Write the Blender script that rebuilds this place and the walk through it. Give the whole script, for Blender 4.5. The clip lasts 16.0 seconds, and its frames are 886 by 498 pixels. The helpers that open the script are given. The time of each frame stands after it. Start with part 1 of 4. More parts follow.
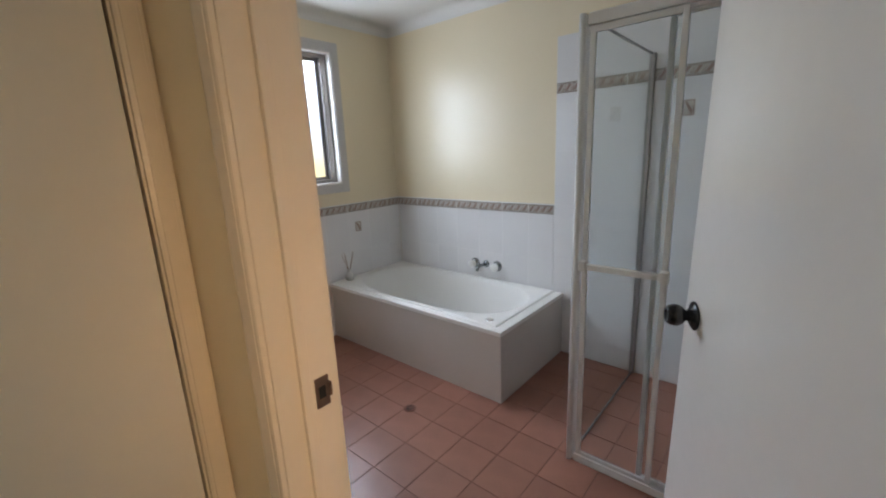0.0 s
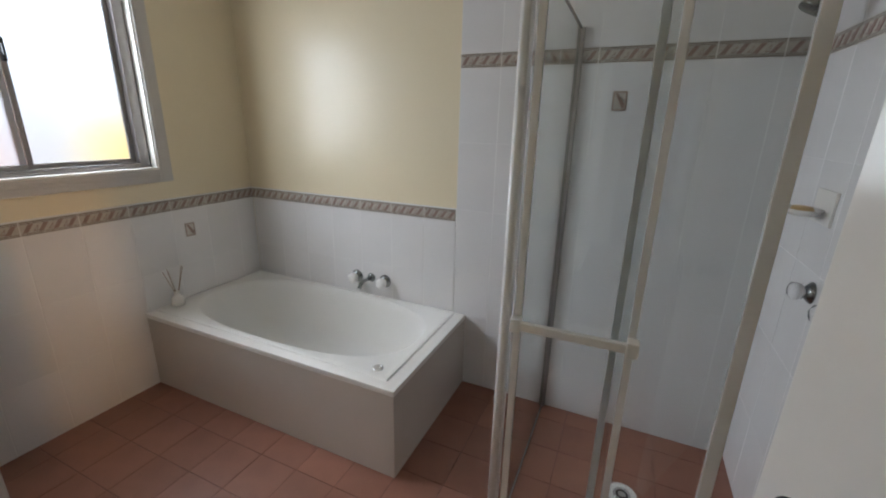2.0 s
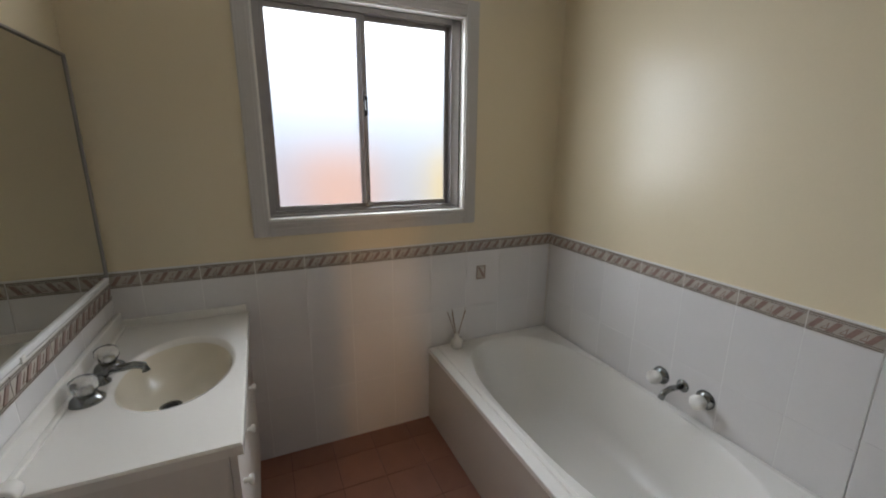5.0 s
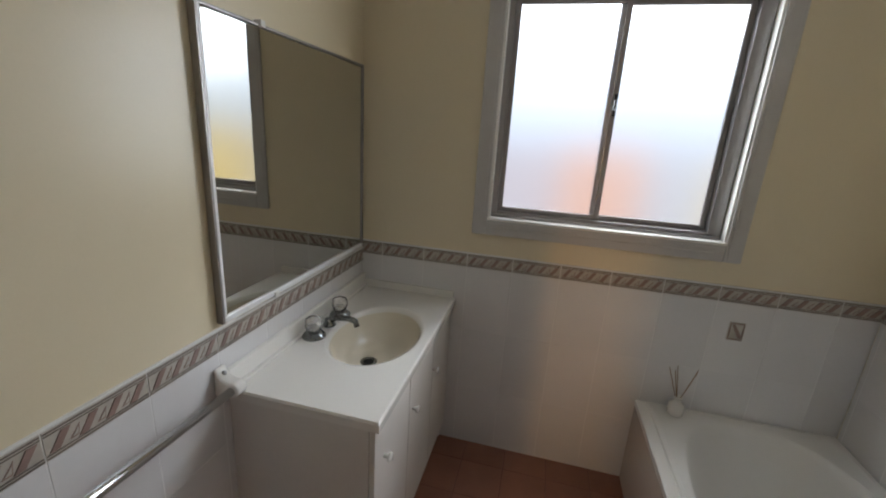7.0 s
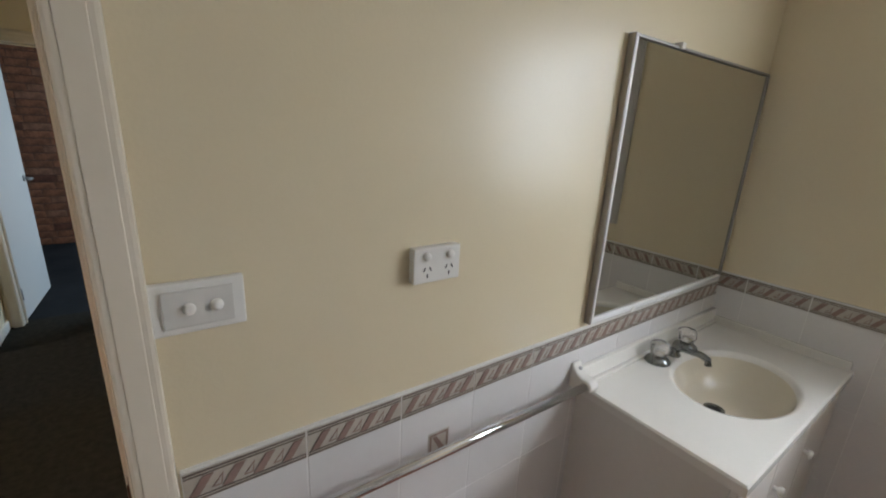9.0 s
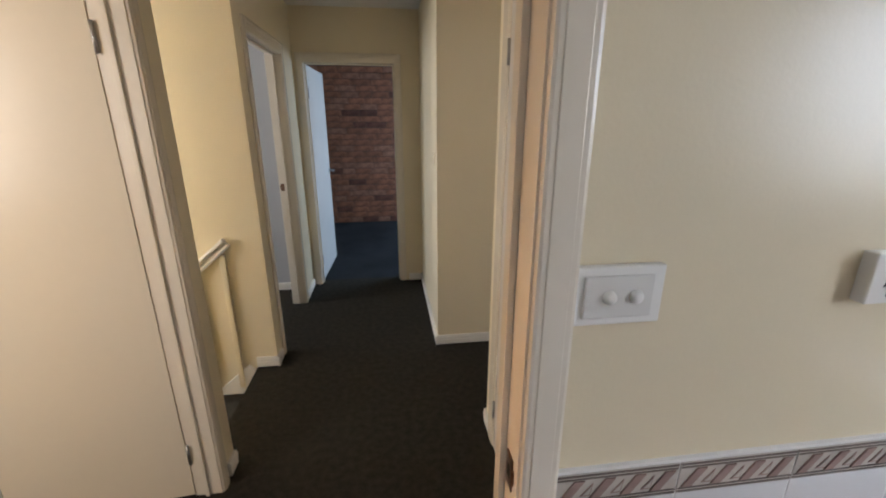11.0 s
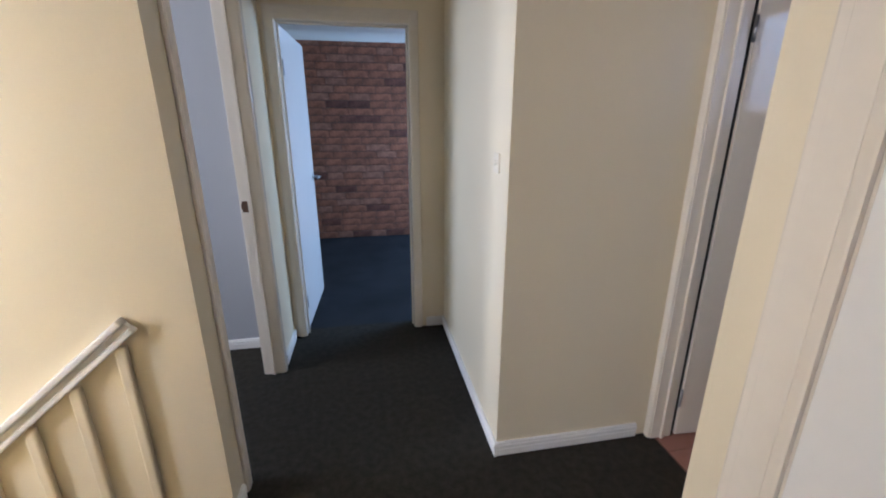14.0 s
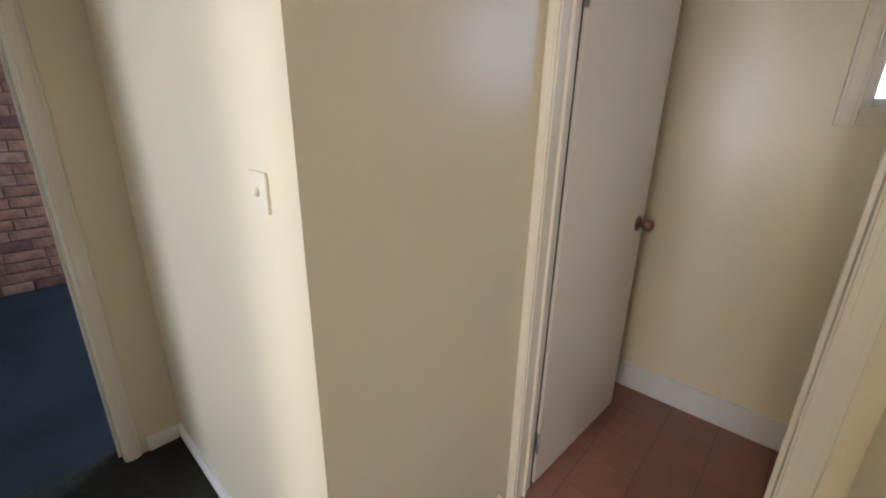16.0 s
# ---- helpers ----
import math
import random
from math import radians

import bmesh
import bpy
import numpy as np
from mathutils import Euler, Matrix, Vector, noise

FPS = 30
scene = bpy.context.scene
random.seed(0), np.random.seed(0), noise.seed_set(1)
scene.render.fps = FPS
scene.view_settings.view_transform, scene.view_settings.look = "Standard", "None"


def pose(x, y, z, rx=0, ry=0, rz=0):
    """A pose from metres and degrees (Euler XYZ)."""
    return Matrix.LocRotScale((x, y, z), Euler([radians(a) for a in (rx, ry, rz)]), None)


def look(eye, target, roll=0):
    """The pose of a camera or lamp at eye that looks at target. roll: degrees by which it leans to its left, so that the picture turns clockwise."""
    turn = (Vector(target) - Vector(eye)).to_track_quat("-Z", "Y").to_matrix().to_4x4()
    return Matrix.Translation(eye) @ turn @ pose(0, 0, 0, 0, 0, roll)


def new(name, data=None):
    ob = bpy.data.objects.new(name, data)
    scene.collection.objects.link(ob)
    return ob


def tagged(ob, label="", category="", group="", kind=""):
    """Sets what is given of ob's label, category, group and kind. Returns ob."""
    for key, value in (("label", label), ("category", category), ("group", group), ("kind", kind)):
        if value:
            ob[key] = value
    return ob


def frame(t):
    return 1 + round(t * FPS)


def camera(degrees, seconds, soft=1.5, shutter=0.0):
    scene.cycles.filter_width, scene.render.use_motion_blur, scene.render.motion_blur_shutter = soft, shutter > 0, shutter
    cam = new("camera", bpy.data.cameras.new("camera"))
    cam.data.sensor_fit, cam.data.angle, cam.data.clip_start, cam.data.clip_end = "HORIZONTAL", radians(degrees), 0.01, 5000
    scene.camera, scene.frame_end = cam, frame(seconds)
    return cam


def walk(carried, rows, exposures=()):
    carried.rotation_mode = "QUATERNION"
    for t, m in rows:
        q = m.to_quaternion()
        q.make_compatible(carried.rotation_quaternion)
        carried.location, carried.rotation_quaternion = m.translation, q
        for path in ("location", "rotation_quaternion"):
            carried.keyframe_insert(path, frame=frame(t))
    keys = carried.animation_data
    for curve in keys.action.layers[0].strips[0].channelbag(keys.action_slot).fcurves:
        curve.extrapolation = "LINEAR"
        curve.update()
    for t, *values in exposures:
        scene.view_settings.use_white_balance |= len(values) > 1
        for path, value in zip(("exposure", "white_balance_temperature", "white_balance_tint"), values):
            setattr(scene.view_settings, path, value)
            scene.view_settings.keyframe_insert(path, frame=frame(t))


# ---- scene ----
cam = camera(94.4, 16.0, 2.0)
PATH = [
    (0, (0.028, -0.195, 1.429), (-1.246, 1.277, 0.97), -2.5),
    (0.5, (-0.089, -0.046, 1.424), (-1.27, 1.495, 0.945), -0.2),
    (1, (-0.181, 0.123, 1.455), (-1.249, 1.741, 0.964), 0.5),
    (1.5, (-0.279, 0.255, 1.46), (-1.18, 1.97, 0.963), 0.6),
    (2, (-0.365, 0.356, 1.485), (-1.145, 2.105, 0.909), 1.3),
    (2.5, (-0.405, 0.463, 1.527), (-1.179, 2.211, 0.937), 0.7),
    (3, (-0.419, 0.567, 1.556), (-1.372, 2.253, 1.056), 0.8),
    (3.5, (-0.503, 0.635, 1.568), (-1.717, 2.15, 1.086), 0.2),
    (4, (-0.609, 0.714, 1.56), (-2.057, 2.016, 1.107), 0.2),
    (4.2, (-0.635, 0.728, 1.547), (-2.175, 1.922, 1.094), 0.4),
    (6.3, (-0.851, 0.935, 1.563), (-2.783, 1.03, 1.056), 1.0),
    (6.5, (-0.861, 0.964, 1.568), (-2.793, 0.918, 1.056), 1.6),
    (7, (-0.866, 1.048, 1.594), (-2.739, 0.605, 1.05), 3.6),
    (7.5, (-0.842, 1.023, 1.601), (-2.573, 0.189, 1.047), 4.3),
    (8, (-0.803, 0.971, 1.597), (-2.343, -0.181, 1.048), 3.5),
    (8.5, (-0.76, 0.93, 1.598), (-2.106, -0.443, 1.044), 3.2),
    (9, (-0.689, 0.892, 1.591), (-1.807, -0.672, 1.039), 2.9),
    (9.5, (-0.626, 0.879, 1.58), (-1.496, -0.839, 1.042), 2.5),
    (10, (-0.569, 0.847, 1.579), (-1.17, -0.977, 1.02), 2.3),
    (10.2, (-0.542, 0.826, 1.574), (-1.032, -1.03, 1.013), 2.1),
    (12.3, (-0.215, 0.255, 1.484), (-0.384, -1.627, 0.829), -0.8),
    (12.5, (-0.187, 0.185, 1.506), (-0.442, -1.679, 0.829), -1.8),
    (13, (-0.175, 0.004, 1.477), (-0.437, -1.869, 0.824), -1.6),
    (13.5, (-0.198, -0.267, 1.469), (-0.431, -2.163, 0.874), -0.5),
    (14, (-0.221, -0.495, 1.459), (-0.566, -2.374, 0.869), 0.0),
    (14.5, (-0.21, -0.724, 1.466), (-0.839, -2.535, 0.894), -0.5),
    (15, (-0.279, -0.932, 1.463), (-1.127, -2.645, 0.875), -0.1),
    (15.5, (-0.363, -1.087, 1.429), (-1.473, -2.654, 0.873), 1.1),
    (16, (-0.398, -1.321, 1.453), (-1.804, -2.594, 0.82), 1.0),
]

# time, stops, white point and tint of the hand-held camera
EXPOSURES = [(0, -0.4, 5800, 10), (1.5, -0.52, 6100, 10), (3, -0.72, 6300, 11), (4, -0.85, 6400, 11), (6.5, -0.95, 6300, 10), (8, -0.9, 6300, 10), (9, -0.5, 6300, 10), (10, -0.4, 6300, 12), (12.3, 0.02, 5200, 14), (13.5, 0.06, 5000, 16), (14.5, 0.16, 5300, 18), (15, 0.2, 5500, 14), (16, 0.22, 5550, 13)]
walk(cam, [(t, look(eye, target, roll)) for t, eye, target, roll in PATH], EXPOSURES)

# ---- world and lights ----
world = bpy.data.worlds.new("world")
world.use_nodes = True
scene.world = world
sky = world.node_tree.nodes.new("ShaderNodeTexSky")
sky.sky_type, sky.sun_disc = "NISHITA", False
sky.sun_elevation, sky.sun_rotation = radians(35), radians(70)
world.node_tree.links.new(sky.outputs[0], world.node_tree.nodes["Background"].inputs[0])
world.node_tree.nodes["Background"].inputs[1].default_value = 0.1
sun = new("sun", bpy.data.lights.new("sun", "SUN"))
sun.data.energy, sun.data.angle, sun.data.color = 3.0, radians(0.5), (1, 0.93, 0.82)
sun.matrix_world = look((6, 2, 5), (0, 0, 0))


def opening_lamp(x, y, z, tx, ty, tz, width, height, watts, colour, spread=180):
    """Area lamp standing in for daylight at an opening; most openings are unseen."""
    lamp = new("opening_lamp", bpy.data.lights.new("opening_lamp", "AREA"))
    lamp.data.shape, lamp.data.size, lamp.data.size_y = "RECTANGLE", width, height
    lamp.data.energy, lamp.data.color = watts, colour
    lamp.data.spread = radians(spread)
    lamp.matrix_world = look((x, y, z), (tx, ty, tz))


WARM, COOL = (1.0, 0.77, 0.50), (0.56, 0.77, 1.0)
opening_lamp(-2.76, 1.445, 1.70, 0, 1.445, 1.70, 0.63, 0.84, 16, (0.88, 0.95, 1.0), 168)   # bathroom, frosted window
opening_lamp(1.86, -0.83, 1.40, 0, -0.1, 1.0, 0.12, 1.0, 2.5, WARM)         # east bedroom, unseen slit added for warm light
# tight orange beam added at the slit to lay the bathroom's warm strip
opening_lamp(1.855, -0.83, 1.40, -2.7, 1.62, 0.75, 0.09, 0.9, 2.3, (1.0, 0.56, 0.24), 34)
opening_lamp(1.78, 0.6, 1.6, 0, -0.5, 1.2, 0.8, 1.0, 35, (1.0, 0.89, 0.75))  # east bedroom, unseen side opening added to brighten passage and cupboard
opening_lamp(1.12, 2.54, 1.55, 1.0, 0, 1.4, 1.0, 1.1, 3.5, (1.0, 0.72, 0.45))  # east bedroom
opening_lamp(2.65, -1.03, 1.55, 2.4, -3, 1.3, 0.9, 1.2, 92, (0.97, 0.95, 0.88))           # stairwell
opening_lamp(3.36, -2.34, 1.55, 0, -2.34, 1.4, 0.74, 1.1, 37, (0.93, 0.96, 1.0), 120)  # side bedroom
opening_lamp(-2.68, -4.6, 1.6, -0.4, -4.4, -0.2, 1.4, 1.2, 95, COOL)          # brick bedroom


# ---- materials ----
def material(name, colour, rough=0.5, metal=0.0, vary=0.06, scale=3.0, grain=60.0, bump=0.05, coat=0.0, spec=0.5, object_random=0.0):
    """A surface with two scales of variation, in real-world size."""
    m = bpy.data.materials.new(name)
    m.use_nodes = True
    n, l = m.node_tree.nodes, m.node_tree.links
    b = n["Principled BSDF"]
    b.inputs["Roughness"].default_value, b.inputs["Metallic"].default_value = rough, metal
    b.inputs["Coat Weight"].default_value, b.inputs["Coat Roughness"].default_value = coat, 0.12
    b.inputs["Specular IOR Level"].default_value = spec
    co = n.new("ShaderNodeTexCoord")
    big, small = n.new("ShaderNodeTexNoise"), n.new("ShaderNodeTexNoise")
    for t, s, d in ((big, scale, 4), (small, grain, 3)):
        l.new(co.outputs["Object"], t.inputs["Vector"])
        t.inputs["Scale"].default_value, t.inputs["Detail"].default_value = s, d
    mix = n.new("ShaderNodeMix")
    mix.data_type, mix.blend_type = "RGBA", "MIX"
    mix.inputs["A"].default_value = (*[min(1, c * (1 + vary)) for c in colour], 1)
    mix.inputs["B"].default_value = (*[c * (1 - vary * 1.6) for c in colour], 1)
    add = n.new("ShaderNodeMath")
    add.operation = "MULTIPLY_ADD"
    l.new(small.outputs[0], add.inputs[0])
    add.inputs[1].default_value = 0.5
    l.new(big.outputs[0], add.inputs[2])
    sub = n.new("ShaderNodeMath")
    sub.operation = "SUBTRACT"
    sub.use_clamp = True
    l.new(add.outputs[0], sub.inputs[0])
    sub.inputs[1].default_value = 0.25
    l.new(sub.outputs[0], mix.inputs["Factor"])
    last = mix.outputs["Result"]
    if object_random:
        info, hsv, mr = n.new("ShaderNodeObjectInfo"), n.new("ShaderNodeHueSaturation"), n.new("ShaderNodeMapRange")
        l.new(info.outputs["Random"], mr.inputs["Value"])
        mr.inputs["To Min"].default_value, mr.inputs["To Max"].default_value = 1 - object_random, 1 + object_random
        l.new(mr.outputs[0], hsv.inputs["Value"])
        l.new(last, hsv.inputs["Color"])
        last = hsv.outputs[0]
    l.new(last, b.inputs["Base Color"])
    if bump:
        bp = n.new("ShaderNodeBump")
        bp.inputs["Strength"].default_value, bp.inputs["Distance"].default_value = bump, 0.004
        l.new(add.outputs[0], bp.inputs["Height"])
        l.new(bp.outputs[0], b.inputs["Normal"])
    return m


def glass(name, rough, colour, ior=1.45, bump=0.0):
    m = bpy.data.materials.new(name)
    m.use_nodes = True
    n, l = m.node_tree.nodes, m.node_tree.links
    b = n["Principled BSDF"]
    b.inputs["Base Color"].default_value = (*colour, 1)
    b.inputs["Transmission Weight"].default_value, b.inputs["Roughness"].default_value, b.inputs["IOR"].default_value = 1, rough, ior
    if bump:
        t, bp = n.new("ShaderNodeTexNoise"), n.new("ShaderNodeBump")
        t.inputs["Scale"].default_value = 55
        bp.inputs["Strength"].default_value, bp.inputs["Distance"].default_value = bump, 0.002
        l.new(t.outputs[0], bp.inputs["Height"])
        l.new(bp.outputs[0], b.inputs["Normal"])
    return m


WALL = material("cream_paint", (0.745, 0.645, 0.455), 0.32, spec=0.65, vary=0.03, scale=1.6, grain=140, bump=0.12)
# grey side bedroom paint, darkened further to carry the wall's shade
ROOMPAINT = material("shaded_grey_paint", (0.35, 0.35, 0.365), 0.4, vary=0.03, scale=1.6, grain=140, bump=0.1)
CEIL = material("ceiling_paint", (0.72, 0.70, 0.66), 0.7, vary=0.03, bump=0.05)
TRIM = material("gloss_trim_paint", (0.75, 0.675, 0.56), 0.26, vary=0.04, scale=2, grain=40, bump=0.06)
# grey-white window trim, its backlit shade put into the colour
WINTRIM = material("backlit_grey_white_paint", (0.54, 0.515, 0.49), 0.35, vary=0.05, scale=3, bump=0.06)
SKIRT = material("white_skirting_paint", (0.80, 0.77, 0.72), 0.3, vary=0.05, scale=5, bump=0.06)
DOOR = material("white_door_paint", (0.79, 0.765, 0.72), 0.15, vary=0.03, scale=1.4, grain=30, bump=0.08)
CREAMDOOR = material("cream_door_paint", (0.76, 0.67, 0.53), 0.28, vary=0.03, scale=1.4, grain=30, bump=0.06)
GLOSSDOOR = material("cream_gloss_door_paint", (0.70, 0.63, 0.52), 0.05, vary=0.03, scale=1.4, grain=30, bump=0.02)
TILE = material("white_glazed_tile", (0.72, 0.70, 0.69), 0.16, vary=0.03, scale=4, grain=90, bump=0.02, object_random=0.02)
HOBTILE = material("pale_hob_tile", (0.61, 0.555, 0.50), 0.22, vary=0.03, scale=4, bump=0.02)
GROUT = material("pale_grout", (0.78, 0.765, 0.745), 0.6, vary=0.06, scale=9, bump=0.1)
FLOORTILE = material("terracotta_floor_tile", (0.30, 0.134, 0.090), 0.34, vary=0.14, scale=9, grain=120, bump=0.12, object_random=0.07)
FLOORGROUT = material("dark_floor_grout", (0.20, 0.095, 0.068), 0.85, vary=0.2, scale=14, bump=0.15)
BORDER = material("border_tile_beige", (0.50, 0.455, 0.395), 0.3, vary=0.12, scale=40, bump=0.05, object_random=0.04)
BORDERDARK = material("border_tile_brown", (0.15, 0.115, 0.095), 0.35, vary=0.15, scale=40, bump=0.05)
BORDERROSE = material("border_tile_rose", (0.30, 0.20, 0.17), 0.35, vary=0.15, scale=40, bump=0.05)
BATH = material("white_bath_acrylic", (0.80, 0.78, 0.74), 0.30, vary=0.02, scale=3, bump=0.01)
VANITY = material("white_moulded_vanity_top", (0.82, 0.79, 0.74), 0.16, vary=0.02, scale=5, bump=0.01, coat=0.3)
BASIN = material("cream_basin", (0.76, 0.69, 0.56), 0.16, vary=0.03, scale=6, bump=0.01, coat=0.3)
CABINET = material("white_cabinet_laminate", (0.70, 0.66, 0.61), 0.4, vary=0.04, scale=4, bump=0.03)
CHROME = material("chrome", (0.78, 0.78, 0.78), 0.12, 1.0, vary=0.05, scale=20, bump=0.01)
STEEL = material("dull_steel", (0.42, 0.42, 0.42), 0.38, 1.0, vary=0.15, scale=30, bump=0.03)
BRASS = material("aged_bronze", (0.20, 0.12, 0.085), 0.28, 0.9, vary=0.2, scale=40, bump=0.02)
DARK = material("black_enamel", (0.012, 0.012, 0.014), 0.18, vary=0.1, scale=30, bump=0.0)
# chrome with the taps' dark reflections in its colour; the drain's tone too
DARKCHROME = material("dark_reflecting_chrome", (0.26, 0.27, 0.27), 0.16, 1.0, vary=0.08, scale=20, bump=0.01)
# near-black for uncut holes and gaps, their inner shade as colour
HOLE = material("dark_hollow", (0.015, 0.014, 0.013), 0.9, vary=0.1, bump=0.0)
ALU = material("anodised_aluminium", (0.36, 0.34, 0.33), 0.38, 0.85, vary=0.08, scale=25, bump=0.02)
WHITEALU = material("white_powder_coat", (0.86, 0.86, 0.86), 0.22, vary=0.03, scale=12, bump=0.02)
PLASTICGREY = material("greyer_white_plastic", (0.70, 0.68, 0.64), 0.32, vary=0.03, scale=20, bump=0.01)
PLASTICCREAM = material("cream_plastic", (0.74, 0.655, 0.50), 0.35, vary=0.02, scale=20, bump=0.01)
PLASTIC = material("white_plastic", (0.80, 0.78, 0.74), 0.3, vary=0.02, scale=20, bump=0.01)
ACRYLIC = glass("clear_acrylic", 0.22, (0.95, 0.95, 0.95))
CLEAR = glass("clear_shower_glass", 0.0, (0.93, 0.96, 0.95))
FROST = glass("frosted_glass", 0.35, (0.97, 0.98, 1.0), 1.35, 0.10)
CARPET = material("dark_green_carpet", (0.033, 0.029, 0.022), 0.97, vary=0.38, scale=28, grain=150, bump=0.8, spec=0.1)
# bedroom carpet cooled in colour to hold the window's blue light
CARPETCOOL = material("window_tinted_carpet", (0.024, 0.025, 0.027), 0.97, vary=0.45, scale=2.2, grain=260, bump=0.6, spec=0.1)
BRICK = material("red_brick", (0.265, 0.104, 0.054), 0.85, vary=0.5, scale=15, grain=60, bump=0.5, object_random=0.16)
BRICKPALE = material("pale_pink_brick", (0.27, 0.122, 0.072), 0.85, vary=0.45, scale=18, grain=60, bump=0.5, object_random=0.12)
BRICKDARK = material("burnt_brick", (0.135, 0.05, 0.03), 0.85, vary=0.5, scale=14, grain=50, bump=0.5, object_random=0.2)
MORTAR = material("brown_mortar", (0.12, 0.062, 0.044), 0.92, vary=0.2, scale=20, bump=0.4)
REED = material("reed_stick", (0.30, 0.19, 0.10), 0.7, vary=0.2, scale=60, bump=0.05)
PORCELAIN = material("white_porcelain", (0.80, 0.77, 0.72), 0.2, vary=0.03, scale=20, bump=0.01)
SOAP = material("tan_soap", (0.55, 0.36, 0.16), 0.45, vary=0.1, scale=30, bump=0.03)
MIRROR = bpy.data.materials.new("silvered_mirror")
MIRROR.use_nodes = True
MIRROR.node_tree.nodes["Principled BSDF"].inputs["Base Color"].default_value = (0.66, 0.66, 0.62, 1)
MIRROR.node_tree.nodes["Principled BSDF"].inputs["Metallic"].default_value = 1
MIRROR.node_tree.nodes["Principled BSDF"].inputs["Roughness"].default_value = 0.015


# ---- mesh helpers ----
def bx(bm, x0, x1, y0, y1, z0, z1, bevel=0.0, mat=0, m=None):
    """A box, with chamfered edges where bevel is given."""
    r = bmesh.ops.create_cube(bm, size=1)
    vs = r["verts"]
    for v in vs:
        v.co = Vector(((x0 + x1) / 2 + v.co.x * abs(x1 - x0), (y0 + y1) / 2 + v.co.y * abs(y1 - y0), (z0 + z1) / 2 + v.co.z * abs(z1 - z0)))
    faces = {f for v in vs for f in v.link_faces}
    for f in faces:
        f.material_index = mat
    if bevel:
        edges = list({e for v in vs for e in v.link_edges})
        r = bmesh.ops.bevel(bm, geom=edges, offset=bevel, segments=2, affect="EDGES", profile=0.6)
        vs = list({v for f in r["faces"] for v in f.verts} | {v for v in vs if v.is_valid})
        for f in r["faces"]:
            f.material_index = mat
    if m:
        bmesh.ops.transform(bm, matrix=m, verts=vs)
    return bm


def box(*a, **k):
    return bx(bmesh.new(), *a, **k)


def lathe(bm, profile, m=None, seg=24, mat=0):
    """A turned body round z from (radius, height) pairs."""
    rings = []
    for r, z in profile:
        if r < 1e-5:
            rings.append([bm.verts.new((0, 0, z))])
        else:
            rings.append([bm.verts.new((r * math.cos(2 * math.pi * i / seg), r * math.sin(2 * math.pi * i / seg), z)) for i in range(seg)])
    for a, b in zip(rings, rings[1:]):
        for i in range(seg):
            q = [a[i % len(a)], a[(i + 1) % len(a)], b[(i + 1) % len(b)], b[i % len(b)]]
            q = list(dict.fromkeys(q))
            if len(q) > 2:
                f = bm.faces.new(q)
                f.smooth, f.material_index = True, mat
    if m:
        bmesh.ops.transform(bm, matrix=m, verts=[v for ring in rings for v in ring])
    return bm


def tube(bm, points, radius, seg=12, mat=0):
    """A round bar along a line of points."""
    points = [Vector(p) for p in points]
    rings = []
    for i, p in enumerate(points):
        d = (points[min(i + 1, len(points) - 1)] - points[max(i - 1, 0)]).normalized()
        u = d.cross(Vector((0, 0, 1)) if abs(d.z) < 0.9 else Vector((1, 0, 0))).normalized()
        w = d.cross(u)
        rings.append([bm.verts.new(p + radius * (math.cos(2 * math.pi * k / seg) * u + math.sin(2 * math.pi * k / seg) * w)) for k in range(seg)])
    for a, b in zip(rings, rings[1:]):
        for k in range(seg):
            f = bm.faces.new((a[k], a[(k + 1) % seg], b[(k + 1) % seg], b[k]))
            f.smooth, f.material_index = True, mat
    for ring in (rings[0], rings[-1]):
        bm.faces.new(ring).material_index = mat
    return bm


def prism(bm, outline, m, depth, mat=0):
    """A flat outline (x, z) given a depth along y, placed by m."""
    a = [bm.verts.new((x, 0, z)) for x, z in outline]
    b = [bm.verts.new((x, depth, z)) for x, z in outline]
    bm.faces.new(a).material_index = mat
    bm.faces.new(b[::-1]).material_index = mat
    for i in range(len(a)):
        j = (i + 1) % len(a)
        bm.faces.new((a[j], a[i], b[i], b[j])).material_index = mat
    if m:
        bmesh.ops.transform(bm, matrix=m, verts=a + b)
    return bm


def mesh_of(name, bm, mats):
    bmesh.ops.recalc_face_normals(bm, faces=bm.faces)
    me = bpy.data.meshes.new(name)
    bm.to_mesh(me)
    bm.free()
    for m in mats if isinstance(mats, (list, tuple)) else [mats]:
        me.materials.append(m)
    return me


def part(name, bm, mats, parent=None, label="", m=None):
    """One mesh object, under a thing or a part."""
    ob = new(name, mesh_of(name, bm, mats))
    ob.parent = parent
    if m:
        ob.matrix_basis = m
    if label:
        tagged(ob, label)
    return ob


def thing(name, label, category, m=None, group="", kind=""):
    ob = new(name)
    ob.empty_display_size = 0.1
    if m:
        ob.matrix_basis = m
    return tagged(ob, label, category, group, kind)


def setting(name, bm, mats, label, category):
    return tagged(part(name, bm, mats), label, category, kind="structure")


# ---- plan ----
XW, YN, YS, XE = -2.725, 2.39, 0.185, 0.23      # bathroom: window wall, bath wall, door wall, shower's end wall
CEILING = 2.45
HEAD = 2.04
JW, JE = -0.60, 0.285                           # bathroom doorway
HE = 0.34                                       # hall's east wall
HW, HY = -0.735, -1.95                          # hall's west wall beyond the toilet passage
CX = -0.885                                     # linen cupboard's face
END = -3.25                                     # hall's end wall
BRICKY = -5.88


